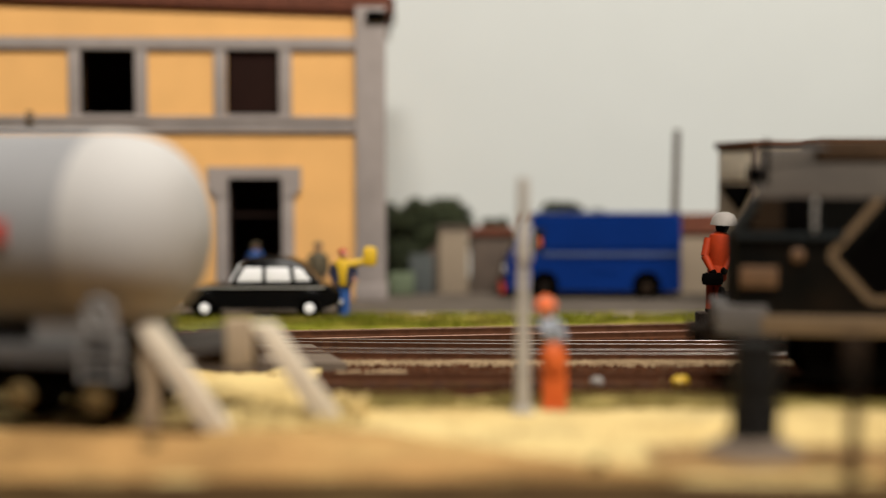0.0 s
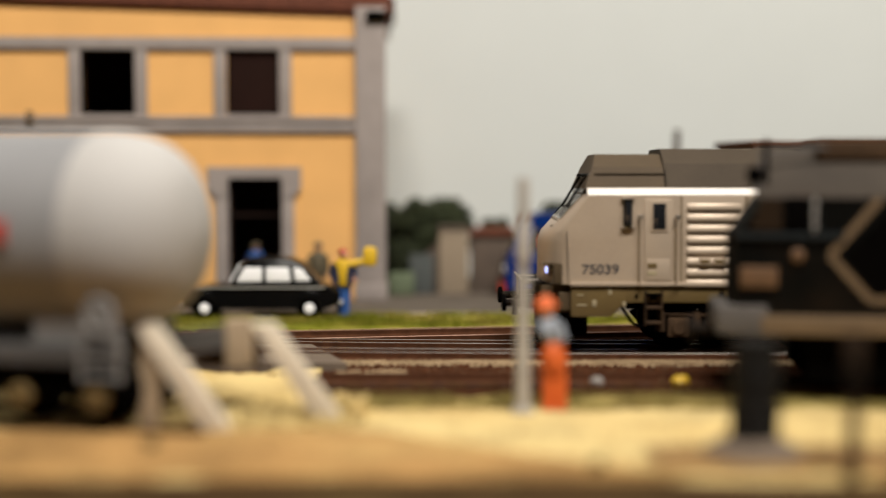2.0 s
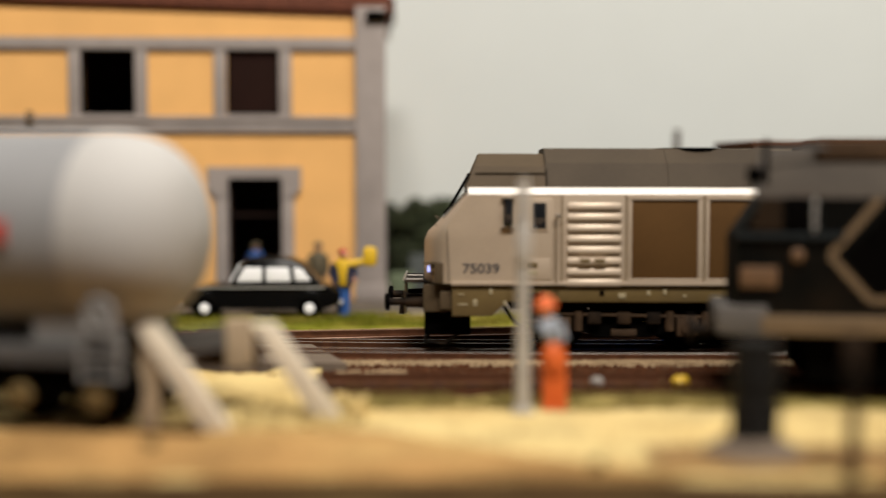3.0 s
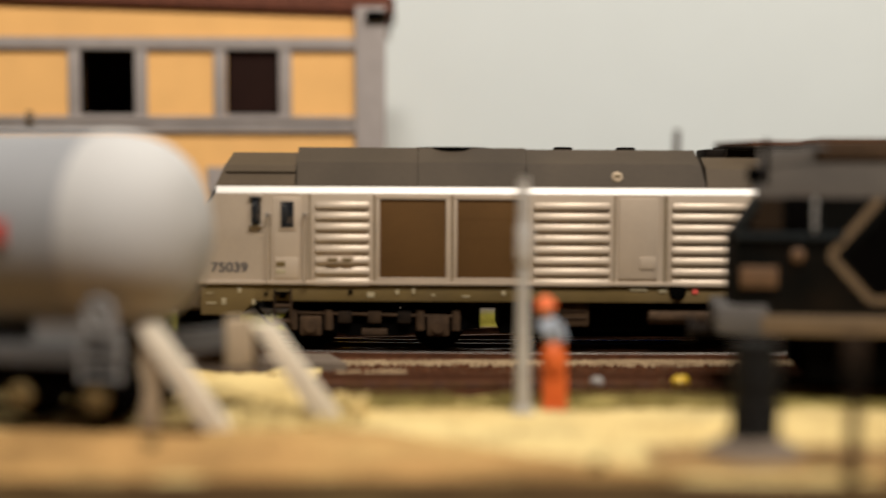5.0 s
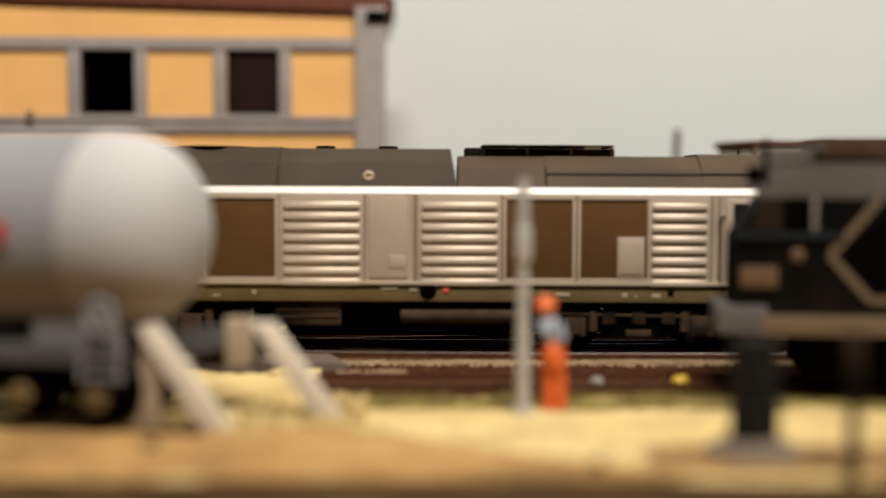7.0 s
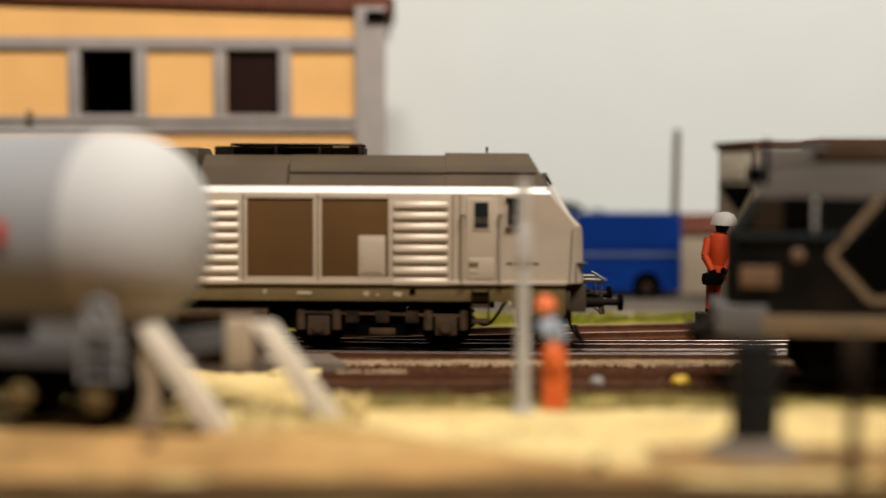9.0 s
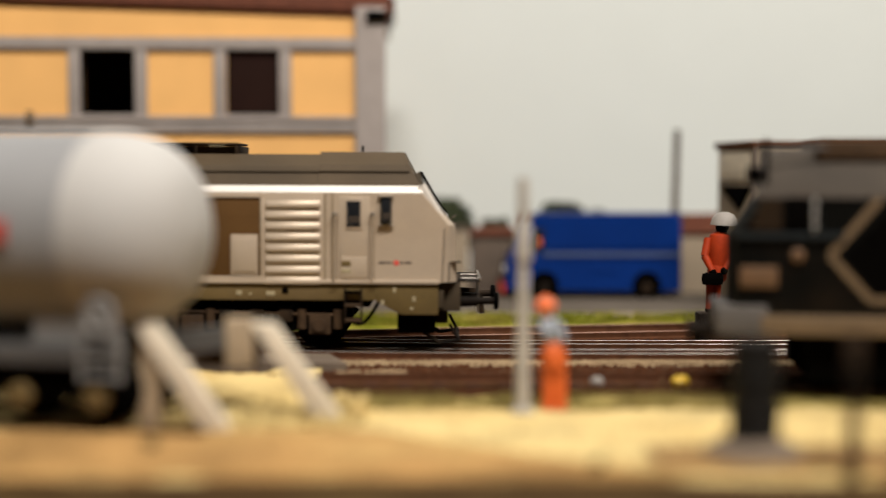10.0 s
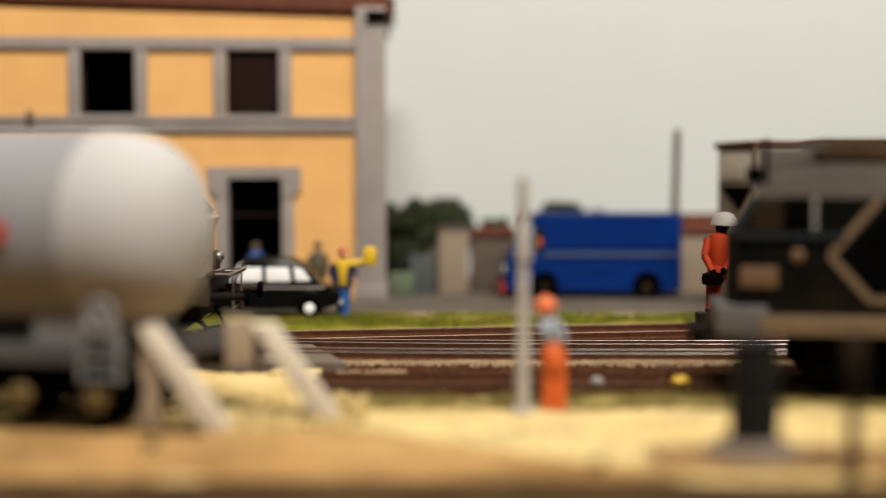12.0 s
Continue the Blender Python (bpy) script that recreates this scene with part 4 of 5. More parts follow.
            part("wheelset", b, "black", d)


def posts():
    p = thing("signal_post", "slim pale grey post with a small box", "post", 14.7, 223, 0.4)
    b = NB(); tube(b, (0, 0, 0), (0, 0, 16), 1.45, 1.3, 14); tube(b, (0, 0, 16), (0, 0, 43.2), 1.15, 1.05, 14)
    part("mast", b, "palepost", p)
    b = NB(); box(b, -2.0, 2.0, -1.9, -0.2, 0, 0.8, 0.2); box(b, -2.0, 2.0, -2, 2, 0, 0.7, 0.2)
    part("foot_plate", b, "palepost", p)
    b = NB(); box(b, -1.3, 1.5, -1.5, 1.3, 28.0, 34.5, 0.5)
    part("box", b, "palepost", p, "small weathered box on the mast")
    p = thing("dark_column", "thick dark column with pale grey cap and round base", "column", 48.6, 188, 0.3)
    b = NB(); lathe(b, (0, 0, 0.5), (0, 0, 1), [(0, 4.5), (1.5, 4.2), (2.2, 3.8), (6.0, 3.75), (6.2, 3.95), (7.0, 3.95), (7.2, 3.75), (12.0, 3.7), (12.2, 3.9), (13.0, 3.9), (13.2, 3.7), (18.0, 3.6)], 24)
    part("shaft", b, "columnpaint", p)
    b = NB(); lathe(b, (0, 0, 0), (0, 0, 1), [(0, 7.8), (0.8, 7.5), (1.8, 6.2), (2.6, 4.4), (3.2, 3.2)], 28)
    for v in b.verts:
        v.co *= 1 + 0.12 * noise.noise(v.co * 420)
    part("base", b, "slab", p, "dusty low round base")
    p = thing("thin_post", "thin brown post with a dull red head", "post", 59.6, 175, 0.2)
    b = NB(); tube(b, (0, 0, 0), (0, 0, 12), 1.05, 0.95, 12)
    part("mast", b, "rustydust", p)
    b = NB(); lathe(b, (0, 0, 11), (0, 0, 1), [(0, 0.9), (1.5, 1.3), (9.5, 1.4), (10.2, 0.9)], 16)
    part("head", b, "under", p, "dull red-brown head")
    p = thing("far_pole", "slim grey pole behind the road", "pole", 87.5, 462, 0)
    b = NB(); tube(b, (0, 0, 0), (1.0, 0, 62), 1.5, 1.25, 12)
    part("mast", b, "greywall", p)


# ---- behind the road ----
def tree(name, label, x, y, spread, height, trunk, seed):
    r = random.Random(seed)
    t = thing(name, label, "tree", x, y, 0.2, group="trees behind the road")
    b = NB()
    tube(b, (0, 0, 0), (0.5, 0, trunk + 4), 1.1, 0.6, 10)
    for k in range(6):
        a = k * 1.05 + r.uniform(-0.3, 0.3)
        tube(b, (0.3, 0, trunk * r.uniform(0.6, 1.0)), (math.cos(a) * spread * 0.5, math.sin(a) * spread * 0.4, trunk + (height - trunk) * r.uniform(0.3, 0.7)), 0.5, 0.2, 6)
    part("trunk", b, "bark", t)
    vs, fs = [], []
    heads = [(r.uniform(-0.75, 0.75) * spread, r.uniform(-0.5, 0.5) * spread, trunk + (height - trunk) * r.uniform(0.15, 0.78), r.uniform(0.22, 0.42) * spread) for _ in range(34)]
    for _ in range(8000):
        hx, hy, hz, hr = r.choice(heads)
        v = Vector((r.gauss(0, 1), r.gauss(0, 1), r.gauss(0, 0.8))).normalized() * hr * r.uniform(0.6, 1.05)
        c = Vector((hx, hy, hz)) + v
        c.z = min(c.z, height + r.uniform(-1, 0.6))
        n = Vector((r.uniform(-1, 1), r.uniform(-1, 1), r.uniform(-1, 1))).normalized()
        a = n.orthogonal().normalized() * r.uniform(0.6, 1.3)
        d = n.cross(a).normalized() * r.uniform(0.6, 1.3)
        k = len(vs)
        vs += [tuple((c + q) * MM) for q in (a, d, -a, -d)]
        fs.append((k, k + 1, k + 2, k + 3))
    me = bpy.data.meshes.new("crown")
    me.from_pydata(vs, [], fs)
    me.materials.append(M["foliage"])
    o = new("crown", me)
    o.parent = t


def yard_wall(name, label, x0, x1, y, h, mat, cap, roof=None):
    w = thing(name, label, "building", (x0 + x1) / 2, y, 0.1)
    hw = (x1 - x0) / 2
    b = NB(); box(b, -hw, hw, 0, 12, 0, h, 0.3)
    part("wall", b, mat, w)
    if roof:
        b = NB(); prism(b, [(-hw - 1, h), (hw + 1, h), (hw - 2, h + roof), (-hw + 2, h + roof)], -1.5, 13)
        part("roof", b, cap, w, "weathered red roof", False)
    else:
        b = NB(); box(b, -hw - 0.5, hw + 0.5, -0.6, 12.6, h, h + 1.2, 0.3)
        part("coping", b, cap, w)


def distance():
    tree("big_tree", "broad dark green model tree with a dense crown", -2.4, 478, 15, 37.4, 13, 3)
    tree("broad_tree", "dark green model tree spreading beside the wall", -18, 482, 11.5, 35, 9, 5)
    tree("small_tree", "small dark green model tree behind the wall", 20.5, 486, 6, 28.5, 16, 8)
    tree("small_tree", "small rounded green model tree behind the van", 46, 486, 8, 36.2, 22, 9)
    tree("small_tree", "low dark green model tree behind the roofs", 62, 492, 5, 31, 20, 12)
    tree("hedge_bush", "low dark green bush at the foot of the wall", -16, 468, 9, 22, 2, 14)
    tree("hedge_bush", "dark green bush filling the gap behind the box", -5, 470, 8, 26, 2, 15)
    yard_wall("plaster_shed", "small beige plastered shed", -1.5, 9.5, 458, 24.2, "plaster", "greywall")
    yard_wall("stone_wall", "tall grey-brown masonry wall", 10.5, 30, 462, 22.2, "greywall", "rooftile", 2.4)
    yard_wall("garden_wall", "long grey-brown garden wall", 30, 96, 470, 26, "greywall", "rooftile", 4.0)
    yard_wall("pale_house", "pale cream low house with a brown roof", 90.5, 130, 462, 23.0, "plaster", "rooftile", 7.0)
    b = NB(); box(b, -4.8, 4.8, 0, 5, 0, 8.5, 1.2)
    solid("green_box", b, "palegreen", "faded pale green box by the wall", "box", at=(-15.5, 450, 0.2))
    b = NB(); box(b, -4.5, 4.5, 0, 3, 0, 15, 0.5)
    solid("blue_grey_panel", b, "bluegrey", "weathered blue-grey panel leaning by the bushes", "panel", at=(-8, 456, 0.2))
    b = NB(); prism(b, [(-7, 0), (6, 0), (6, 19), (4, 19), (-7, 9)], 0, 3, 0, 0.3)
    solid("brown_fence", b, "greywall", "brown stepped fence panel", "fence", at=(-6, 461, 0.2))


def clutter():
    for x, y, r, m, n, l in ((32.2, 252, 1.7, "helmet", "pale_stone", "pale grey stone lying by the siding"), (49.5, 252, 2.1, "yellow", "yellow_lump", "ochre yellow lump lying by the siding")):
        b = NB(); blob(b, 0, 0, 0, r, r * 0.8, r * 0.75, 0, 10, 7)
        for v in b.verts:
            v.co += Vector((noise.noise(v.co * 900), noise.noise(v.co * 900 + Vector((3, 0, 0))), noise.noise(v.co * 900 + Vector((0, 5, 0))))) * 0.0005
        solid(n, b, m, l, "stone", at=(x, y, 1.2))


# ---- the silver locomotive ----
SCL = 0.13157


def U(u):
    return (u - 600) * SCL


def Z(v):
    return 41.0 - (v - 317) * SCL


SIDE = -16.6


def silver_loco():
    L = thing("silver_locomotive", "weathered silver-grey model diesel locomotive with olive roof and skirt", "locomotive", 0, 300, 2.5)
    # body shell: vertical sides, nose planes at both ends
    zb = 37.4
    b = NB()
    # side view polygon from sill to white line with raked ends; lofted through the width
    def side_poly(w, k):
        left = [(-172 - w * 46, 504), (-172 - w * 45, 432), (-176 - w * 34, 415), (-176 - w * 20, 402), (-136 - w * 6, 344.4)]
        right = [(1353 + k * 6, 344.4), (1401 + k * 14, 402), (1396 + k * 24, 415), (1391 + k * 31, 432), (1390 + k * 33, 504)]
        return [(U(u), Z(v)) for u, v in left + right]
    rings = []
    for y, w, k in ((-16.6, 0.0, 0.0), (-15.9, 0.25, 0.4), (-14.0, 0.55, 0.8), (-10, 0.86, 0.65), (0, 1.0, 0.4), (10, 0.86, 0.25), (14.0, 0.55, 0.1), (15.9, 0.25, 0.05), (16.6, 0.0, 0.0)):
        rings.append([(x, y, z) for x, z in side_poly(w, k)])
    loft(b, rings)
    body = part("body", b, "silver", L, "silver-grey painted body shell")
    # white line: bevelled band below the roof
    b = NB()
    for s in (-1, 1):
        loft(b, [[(x, s * 16.65, zb - 0.15), (x, s * 15.2, zb), (x, s * 15.0, 38.9), (x, s * 15.9, 38.75)] for x in (U(-138), U(1355))])
    part("white_band", b, "whiteband", L, "white band under the roof edge")
    for s, x0, x1, z0, z1 in ((-1, U(1355), U(1401), 39.2, Z(408)),):
        b = NB()
        loft(b, [[(x, -16.3, z), (x + 0.7, -15.3, z + 0.3), (x - 0.4, -15.2, z - 0.5), (x - 1.3, -16.3, z - 0.8)] for x, z in ((x0, z0), (x1, z1))])
        part("white_band", b, "whiteband", L, "white edge down the raked nose")
    # roof
    def roof_piece(name, u0, u1, ztop, e0=0.0, e1=0.0, base=38.75, inset=7.5, paint="olive"):
        r = NB()
        def ring(x, dz):
            return [(x, -15.2, base), (x, -12.6, base + (ztop - base) * 0.62), (x, -inset, ztop), (x, inset, ztop), (x, 12.6, base + (ztop - base) * 0.62), (x, 15.2, base)]
        a, c = ring(U(u0), 0), ring(U(u1), 0)
        a = [(x + e0 * (z - base) / (ztop - base), y, z) for x, y, z in a]
        c = [(x - e1 * (z - base) / (ztop - base), y, z) for x, y, z in c]
        loft(r, [a, c])
        return part(name, r, paint, L, "", False)
    roof_piece("cab_roof", -142, 0, 46.9, e0=3.2)
    roof_piece("engine_roof", 0.6, 218, 48.2, paint="sootroof")
    roof_piece("engine_roof", 218.8, 412, 48.2, paint="sootroof")
    roof_piece("engine_roof", 412.8, 732, 47.9, e1=1.6, paint="sootroof")
    roof_piece("engine_roof", 733, 890, 46.2)
    roof_piece("engine_roof", 890.6, 1168, 46.3)
    roof_piece("cab_roof", 1168.6, 1352, 46.9, e1=4.2)
    for u0, u1 in ((-124, 0), (892, 1332)):
        b = NB(); box(b, U(u0), U(u1), -13.95, -13.5, 42.2, 42.34)
        part("roof_seam", b, "sootroof", L, "dark seam line", False)
    for u in (2, 412, 732, 890):
        b = NB(); tube(b, (U(u), -15.2, 39.4), (U(u), -12.7, 44.0), 0.14, seg=6)
        part("roof_joint", b, "black", L, "", False)
    b = NB(); box(b, U(746), U(1021), -5.5, 6.5, 46.0, 48.3, 0.4)
    part("brake_resistor_housing", b, "under", L, "dark roof equipment housing")
    b = NB(); box(b, U(778), U(1018), -7.2, 7.2, 48.5, 49.0, 0.15)
    part("roof_grating", b, "under", L, "dark roof grating")
    for u in (780, 860, 940, 1014):
        b = NB(); box(b, U(u) - 0.3, U(u) + 0.3, -7.0, -6.4, 46.0, 48.6, 0.1)
        part("grating_post", b, "under", L)
    for k in range(5):
        b = NB(); box(b, U(966 + k * 6), U(968 + k * 6), -7.3, -7.1, 48.0, 48.5)
        part("grating_bar", b, "marking", L, "", False)
    b = NB(); box(b, U(748), U(770), -5, 5, 46.2, 47.6, 0.3)
    part("roof_cover", b, "black", L)
    for u in (487, 604):
        b = NB(); lathe(b, (U(u), 0, 47.4), (0, 0, 1), [(0, 2.4), (1.1, 2.4), (1.3, 2.0)], 18)
        part("roof_vent", b, "black", L, "round black roof vent")
    b = NB(); lathe(b, (U(280), 0, 47.5), (0, 0, 1), [(0, 9.0), (0.9, 9.0)], 28)
    part("roof_fan", b, "black", L, "dark round fan on the roof")
    b = NB(); lathe(b, (U(574), -14.3, 41.6), (0, 1, -0.5), [(0, 1.0), (0.15, 1.3), (1.4, 1.3)], 18)
    rb = part("round_badge", b, "tan", L, "small pale round plate")
    b = NB(); box(b, U(574) - 0.8, U(574) + 0.8, -14.65, -14.2, 41.5, 41.85, 0.1)
    part("badge_bar", b, "skirt", rb)
    b = NB(); tube(b, (U(1245), -7, 47), (U(1245), -7, 48.4), 0.3)
    part("horn", b, "black", L)

    def panel(name, u0, u1, v0, v1, mat, proud, label="", bevel=0.15, y0=None):
        r = NB()
        box(r, U(u0), U(u1), SIDE - proud, SIDE + 0.3, Z(v1), Z(v0), bevel)
        return part(name, r, mat, L, label)
    # fluted panels
    for u0, u1 in ((33, 138), (420, 564), (665, 808), (1073, 1179)):
        panel("louvre_panel", u0 - 3, u1 + 1, 347, 501, "silver", 0.12)
        for k in range(8):
            v = 366.6 + k * 19.4
            r = NB()
            pts = [(SIDE - 0.1, Z(v + 6.5)), (SIDE - 0.58, Z(v + 4.8)), (SIDE - 0.68, Z(v + 2.0)), (SIDE - 0.5, Z(v - 2.5)), (SIDE - 0.1, Z(v - 6.5))]
            loft(r, [[(U(u0) + 0.5, SIDE - 0.1, z) for y, z in pts], [(U(u0) + 0.9, y, z) for y, z in pts], [(U(u1) - 0.9, y, z) for y, z in pts], [(U(u1) - 0.5, SIDE - 0.1, z) for y, z in pts]])
            part("louvre_slat", r, "silver", L)
    # brown grilles with frames
    for u0, u1 in ((152, 269), (289, 409), (819, 936), (951, 1069)):
        panel("grille", u0, u1, 355, 494, "grille", 0.08, "brown mesh grille")
        for a, c, v0, v1 in ((u0 - 6, u1 + 6, 349, 355), (u0 - 6, u1 + 6, 494, 500), (u0 - 6, u0, 355, 494), (u1, u1 + 6, 355, 494)):
            panel("grille_frame", a, c, v0, v1, "silver", 0.45, "", 0.1)
        for k in range(1, 4) if u0 in (289, 951) else ():
            v = 355 + k * 34.7
            panel("grille_bar", u0 + 1, u1 - 1, v - 0.5, v + 0.5, "grille", 0.11, "", 0.0)
    for a, c in ((58, 80), (84, 106)):
        panel("vent_plate", a, c, 457, 469, "silver", 1.15, "", 0.1)
        panel("vent_slot", a + 3, c - 3, 460, 466, "skirt", 1.25, "", 0.1)
    panel("access_hatch", 1016, 1064, 420, 492, "silver", 0.5, "silver hatch over the grille")
    panel("hatch_lid", 1021, 1060, 427, 486, "silver", 0.75)
    panel("equipment_door", 575, 645, 351, 495, "silver", 0.35, "plain silver equipment door", 0.3)
    panel("door_plate", 612, 641, 455, 477, "silver", 0.55)
    # thin seams of the shell
    for u in (28, 142, 280, 415, 568, 656, 660, 812, 944, 1068, 1183, 1196):
        panel("panel_seam", u - 0.9, u + 0.9, 347, 501, "skirt", 0.14, "", 0.0)
    # cab doors
    for d0, d1, w0, w1, h0, h1, s0, s1 in ((-37, 12, -23, 0, -45, 20, -75, -59), (1208, 1262, 1221, 1246, 1201, 1267, 1281, 1301)):
        panel("cab_door", d0, d1, 352, 500, "silver", 0.3, "silver cab door", 0.2)
        panel("door_window_frame", w0 - 4, w1 + 4, 354, 411, "silver", 0.5)
        panel("door_window", w0, w1, 360, 406, "glass", 0.62, "small dark door window")
        panel("door_step_plate", w0 - 9, w0 + 8, 466, 476, "skirt", 0.5)
        panel("door_step_plate", w0 - 9, w0 + 8, 480, 488, "marking", 0.5)
        panel("door_panel", d0 + 4, d1 - 4, 459, 497, "silver", 0.45)
        for hx in (h0, h1):
            panel("handrail_recess", hx - 3, hx + 3, 386, 503, "skirt", 0.04, "", 0.0)
            r = NB(); tube(r, (U(hx), SIDE - 1.2, Z(505)), (U(hx), SIDE - 1.2, Z(382)), 0.28, seg=8); tube(r, (U(hx), SIDE - 1.2, Z(384)), (U(hx), SIDE + 0.2, Z(384)), 0.4, seg=8); tube(r, (U(hx), SIDE - 1.2, Z(503)), (U(hx), SIDE + 0.2, Z(503)), 0.4, seg=8)
            part("handrail", r, "silver", L)
            r = NB(); box(r, U(hx) - 0.55, U(hx) + 0.55, SIDE - 1.5, SIDE - 0.4, Z(388), Z(380), 0.2)
            part("handrail_bracket", r, "steel", L)
        panel("cab_window", s0, s1, 352, 401, "black", 0.35, "narrow dark cab window", 0.5)
        r = NB(); box(r, U(s0) + 0.3, U(s1) - 0.2, SIDE - 1.6, SIDE - 0.4, Z(398), Z(356), 0.3)
        part("side_mirror", r, "glass", L, "dark folded side mirror")
        for v in (351, 402):
            r = NB(); box(r, U(s0) - 0.6, U(s1) + 0.4, SIDE - 1.0, SIDE, Z(v + 2), Z(v - 1), 0.2)
            part("mirror_bracket", r, "steel", L)
    for u0, u1 in ((-175, -171), (1395, 1391)):
        b = NB(); tube(b, (U(u0), SIDE + 0.05, Z(408)), (U(u1), SIDE + 0.05, Z(500)), 0.2, seg=8)
        part("corner_bead", b, "steel", L, "thin worn bead along the cab corner")
    # sill and skirt
    b = NB(); box(b, U(-168), U(1386), SIDE - 0.6, -SIDE + 0.6, 16.0, 16.9, 0.2)
    part("sill", b, "silver", L, "pale sill line")
    b = NB()
    box(b, U(-75), U(1275), SIDE + 0.1, -SIDE - 0.1, 12.1, 16.0, 0.2)
    part("skirt", b, "skirt", L, "olive-brown frame skirt")
    for pts in ([(-166, 503), (-70, 503), (-70, 537), (-95, 562), (-166, 562)], [(1384, 503), (1272, 503), (1272, 537), (1318, 562), (1384, 562)]):
        b = NB(); prism(b, [(U(u), Z(v)) for u, v in pts], SIDE + 0.05, -SIDE - 0.05, 0, 0.2)
        part("corner_skirt", b, "skirt", L)
    for u, v, w, h, m in ((100, 520, 8, 8, "black"), (136, 525, 13, 9, "marking"), (183, 520, 6, 8, "marking"), (212, 518, 5, 10, "marking"), (247, 525, 6, 4, "marking"), (305, 527, 14, 3, "marking"), (372, 521, 7, 8, "marking"), (612, 514, 30, 4, "marking"), (655, 516, 14, 5, "marking"), (712, 516, 10, 9, "redmark"), (850, 521, 6, 8, "marking"), (920, 523, 26, 6, "marking"), (1030, 524, 10, 8, "marking"), (1050, 526, 5, 4, "marking"), (1086, 525, 15, 8, "marking"), (1112, 519, 11, 10, "black"), (1306, 518, 5, 9, "marking"), (1285, 540, 6, 8, "marking"), (1341, 534, 6, 9, "marking"), (1337, 551, 6, 5, "marking"), (-125, 538, 8, 12, "marking"), (-147, 541, 18, 3, "marking"), (-150, 523, 12, 2, "marking"), (-97, 518, 6, 9, "marking"), (-72, 539, 6, 9, "marking"), (-20, 527, 12, 10, "black"), (-50, 525, 6, 6, "black")):
        panel("frame_marking", u - w / 2, u + w / 2, v - h / 2, v + h / 2, m, 0.15 if m != "marking" else 0.1, "", 0.08)
    b = NB(); lathe(b, (U(681), SIDE - 0.6, Z(516)), (0, 1, 0), [(0, 0.7), (0, 1.6), (0.4, 2.0), (1.2, 2.0)], 20)
    part("filler_ring", b, "black", L, "black filler ring")
    for u in (-20, 1233):
        for v in (522, 545, 572):
            b = NB(); box(b, U(u - 14), U(u + 14), SIDE - 1.0, SIDE + 3, Z(v + 2.5), Z(v - 2.5), 0.15)
            part("cab_step", b, "black" if v == 522 else "rustydust", L)
        b = NB(); box(b, U(u - 16), U(u - 13), SIDE - 0.8, SIDE + 1, Z(578), Z(515), 0.1); box(b, U(u + 13), U(u + 16), SIDE - 0.8, SIDE + 1, Z(578), Z(515), 0.1)
        part("step_bracket", b, "under", L)
    # number and owner's mark
    cu = bpy.data.curves.new("fleet_number", "FONT")
    cu.body, cu.size, cu.extrude, cu.offset = "75039", 0.0031, 0.00003, 0.00007
    tmp = new("fleet_number_text", cu)
    me = bpy.data.meshes.new_from_object(tmp.evaluated_get(bpy.context.evaluated_depsgraph_get()))
    bpy.data.objects.remove(tmp)
    me.materials.clear()
    me.materials.append(M["ink"])
    o = new("fleet_number", me)
    o.parent = L
    o.matrix_basis = pose(U(-148) * MM, (SIDE - 0.06) * MM, Z(485) * MM, 90, 0, 0) @ Matrix.Diagonal((1.0, 1.0, 1.0, 1.0))
    w = me.vertices and max(v.co.x for v in me.vertices) or 1
    for v in me.vertices:
        v.co.x *= 66 * SCL * MM / w
    tagged(o, label="dark fleet number on the cab side")
    for u0, u1, m in ((1278, 1290, "greywall"), (1292, 1298, "greywall"), (1300, 1303, "greywall"), (1305, 1314, "redmark"), (1316, 1322, "greywall"), (1324, 1336, "greywall")):
        panel("owner_mark", u0, u1, 467 if m == "greywall" else 465, 471.5 if m == "greywall" else 474, m, 0.05, "", 0.0)
    # ends
    for s, ue in ((-1, -218), (1, 1424)):
        e = U(ue)
        b = NB(); box(b, min(e, e - s * 8), max(e, e - s * 8), -13.5, 13.5, 9.4, 16.0, 0.4)
        part("buffer_beam", b, "olive", L, "dark buffer beam")
        b = NB(); box(b, min(e - s * 1, e + s * 4.5), max(e - s * 1, e + s * 4.5), -13, 13, 16.2, 16.6, 0.1)
        part("shunter_platform", b, "under", L, "narrow platform over the buffers")
        b = NB(); box(b, min(e - s * 4, e - s * 9), max(e - s * 4, e - s * 9), -15.5, -11, 10.2, 14.5, 0.3)
        part("corner_plate", b, "olive", L, "dark grey corner plate")
        for y in (-10, 10):
            b = NB(); tube(b, (e, y, 11.5), (e + s * 4.2, y, 11.5), 1.5, 1.3, 14); tube(b, (e + s * 4.2, y, 11.5), (e + s * 8.0, y, 11.5), 0.9, 0.9, 12)
            bo = part("buffer", b, "under", L, "black sprung buffer")
            b = NB(); lathe(b, (e + s * 8.0, y, 11.5), (s, 0, 0), [(0, 1.9), (0.5, 2.1), (1.0, 2.0), (1.2, 1.3)], 20)
            part("buffer_head", b, "black", bo)
        b = NB()
        for y in (-6, 6):
            tube(b, (e + s * 0.2, y, 16.5), (e + s * 4.4, y, 16.5), 0.25, seg=8); tube(b, (e + s * 4.4, y, 16.5), (e + s * 4.4, y, 8.2), 0.25, seg=8)
        tube(b, (e + s * 4.4, -6, 8.4), (e + s * 4.4, 6, 8.4), 0.25, seg=8)
        tube(b, (e + s * 4.6, -13, 17.0), (e + s * 4.6, 13, 17.0), 0.25, seg=8)
        part("coupler_frame", b, "steel", L, "thin steel coupling frame")
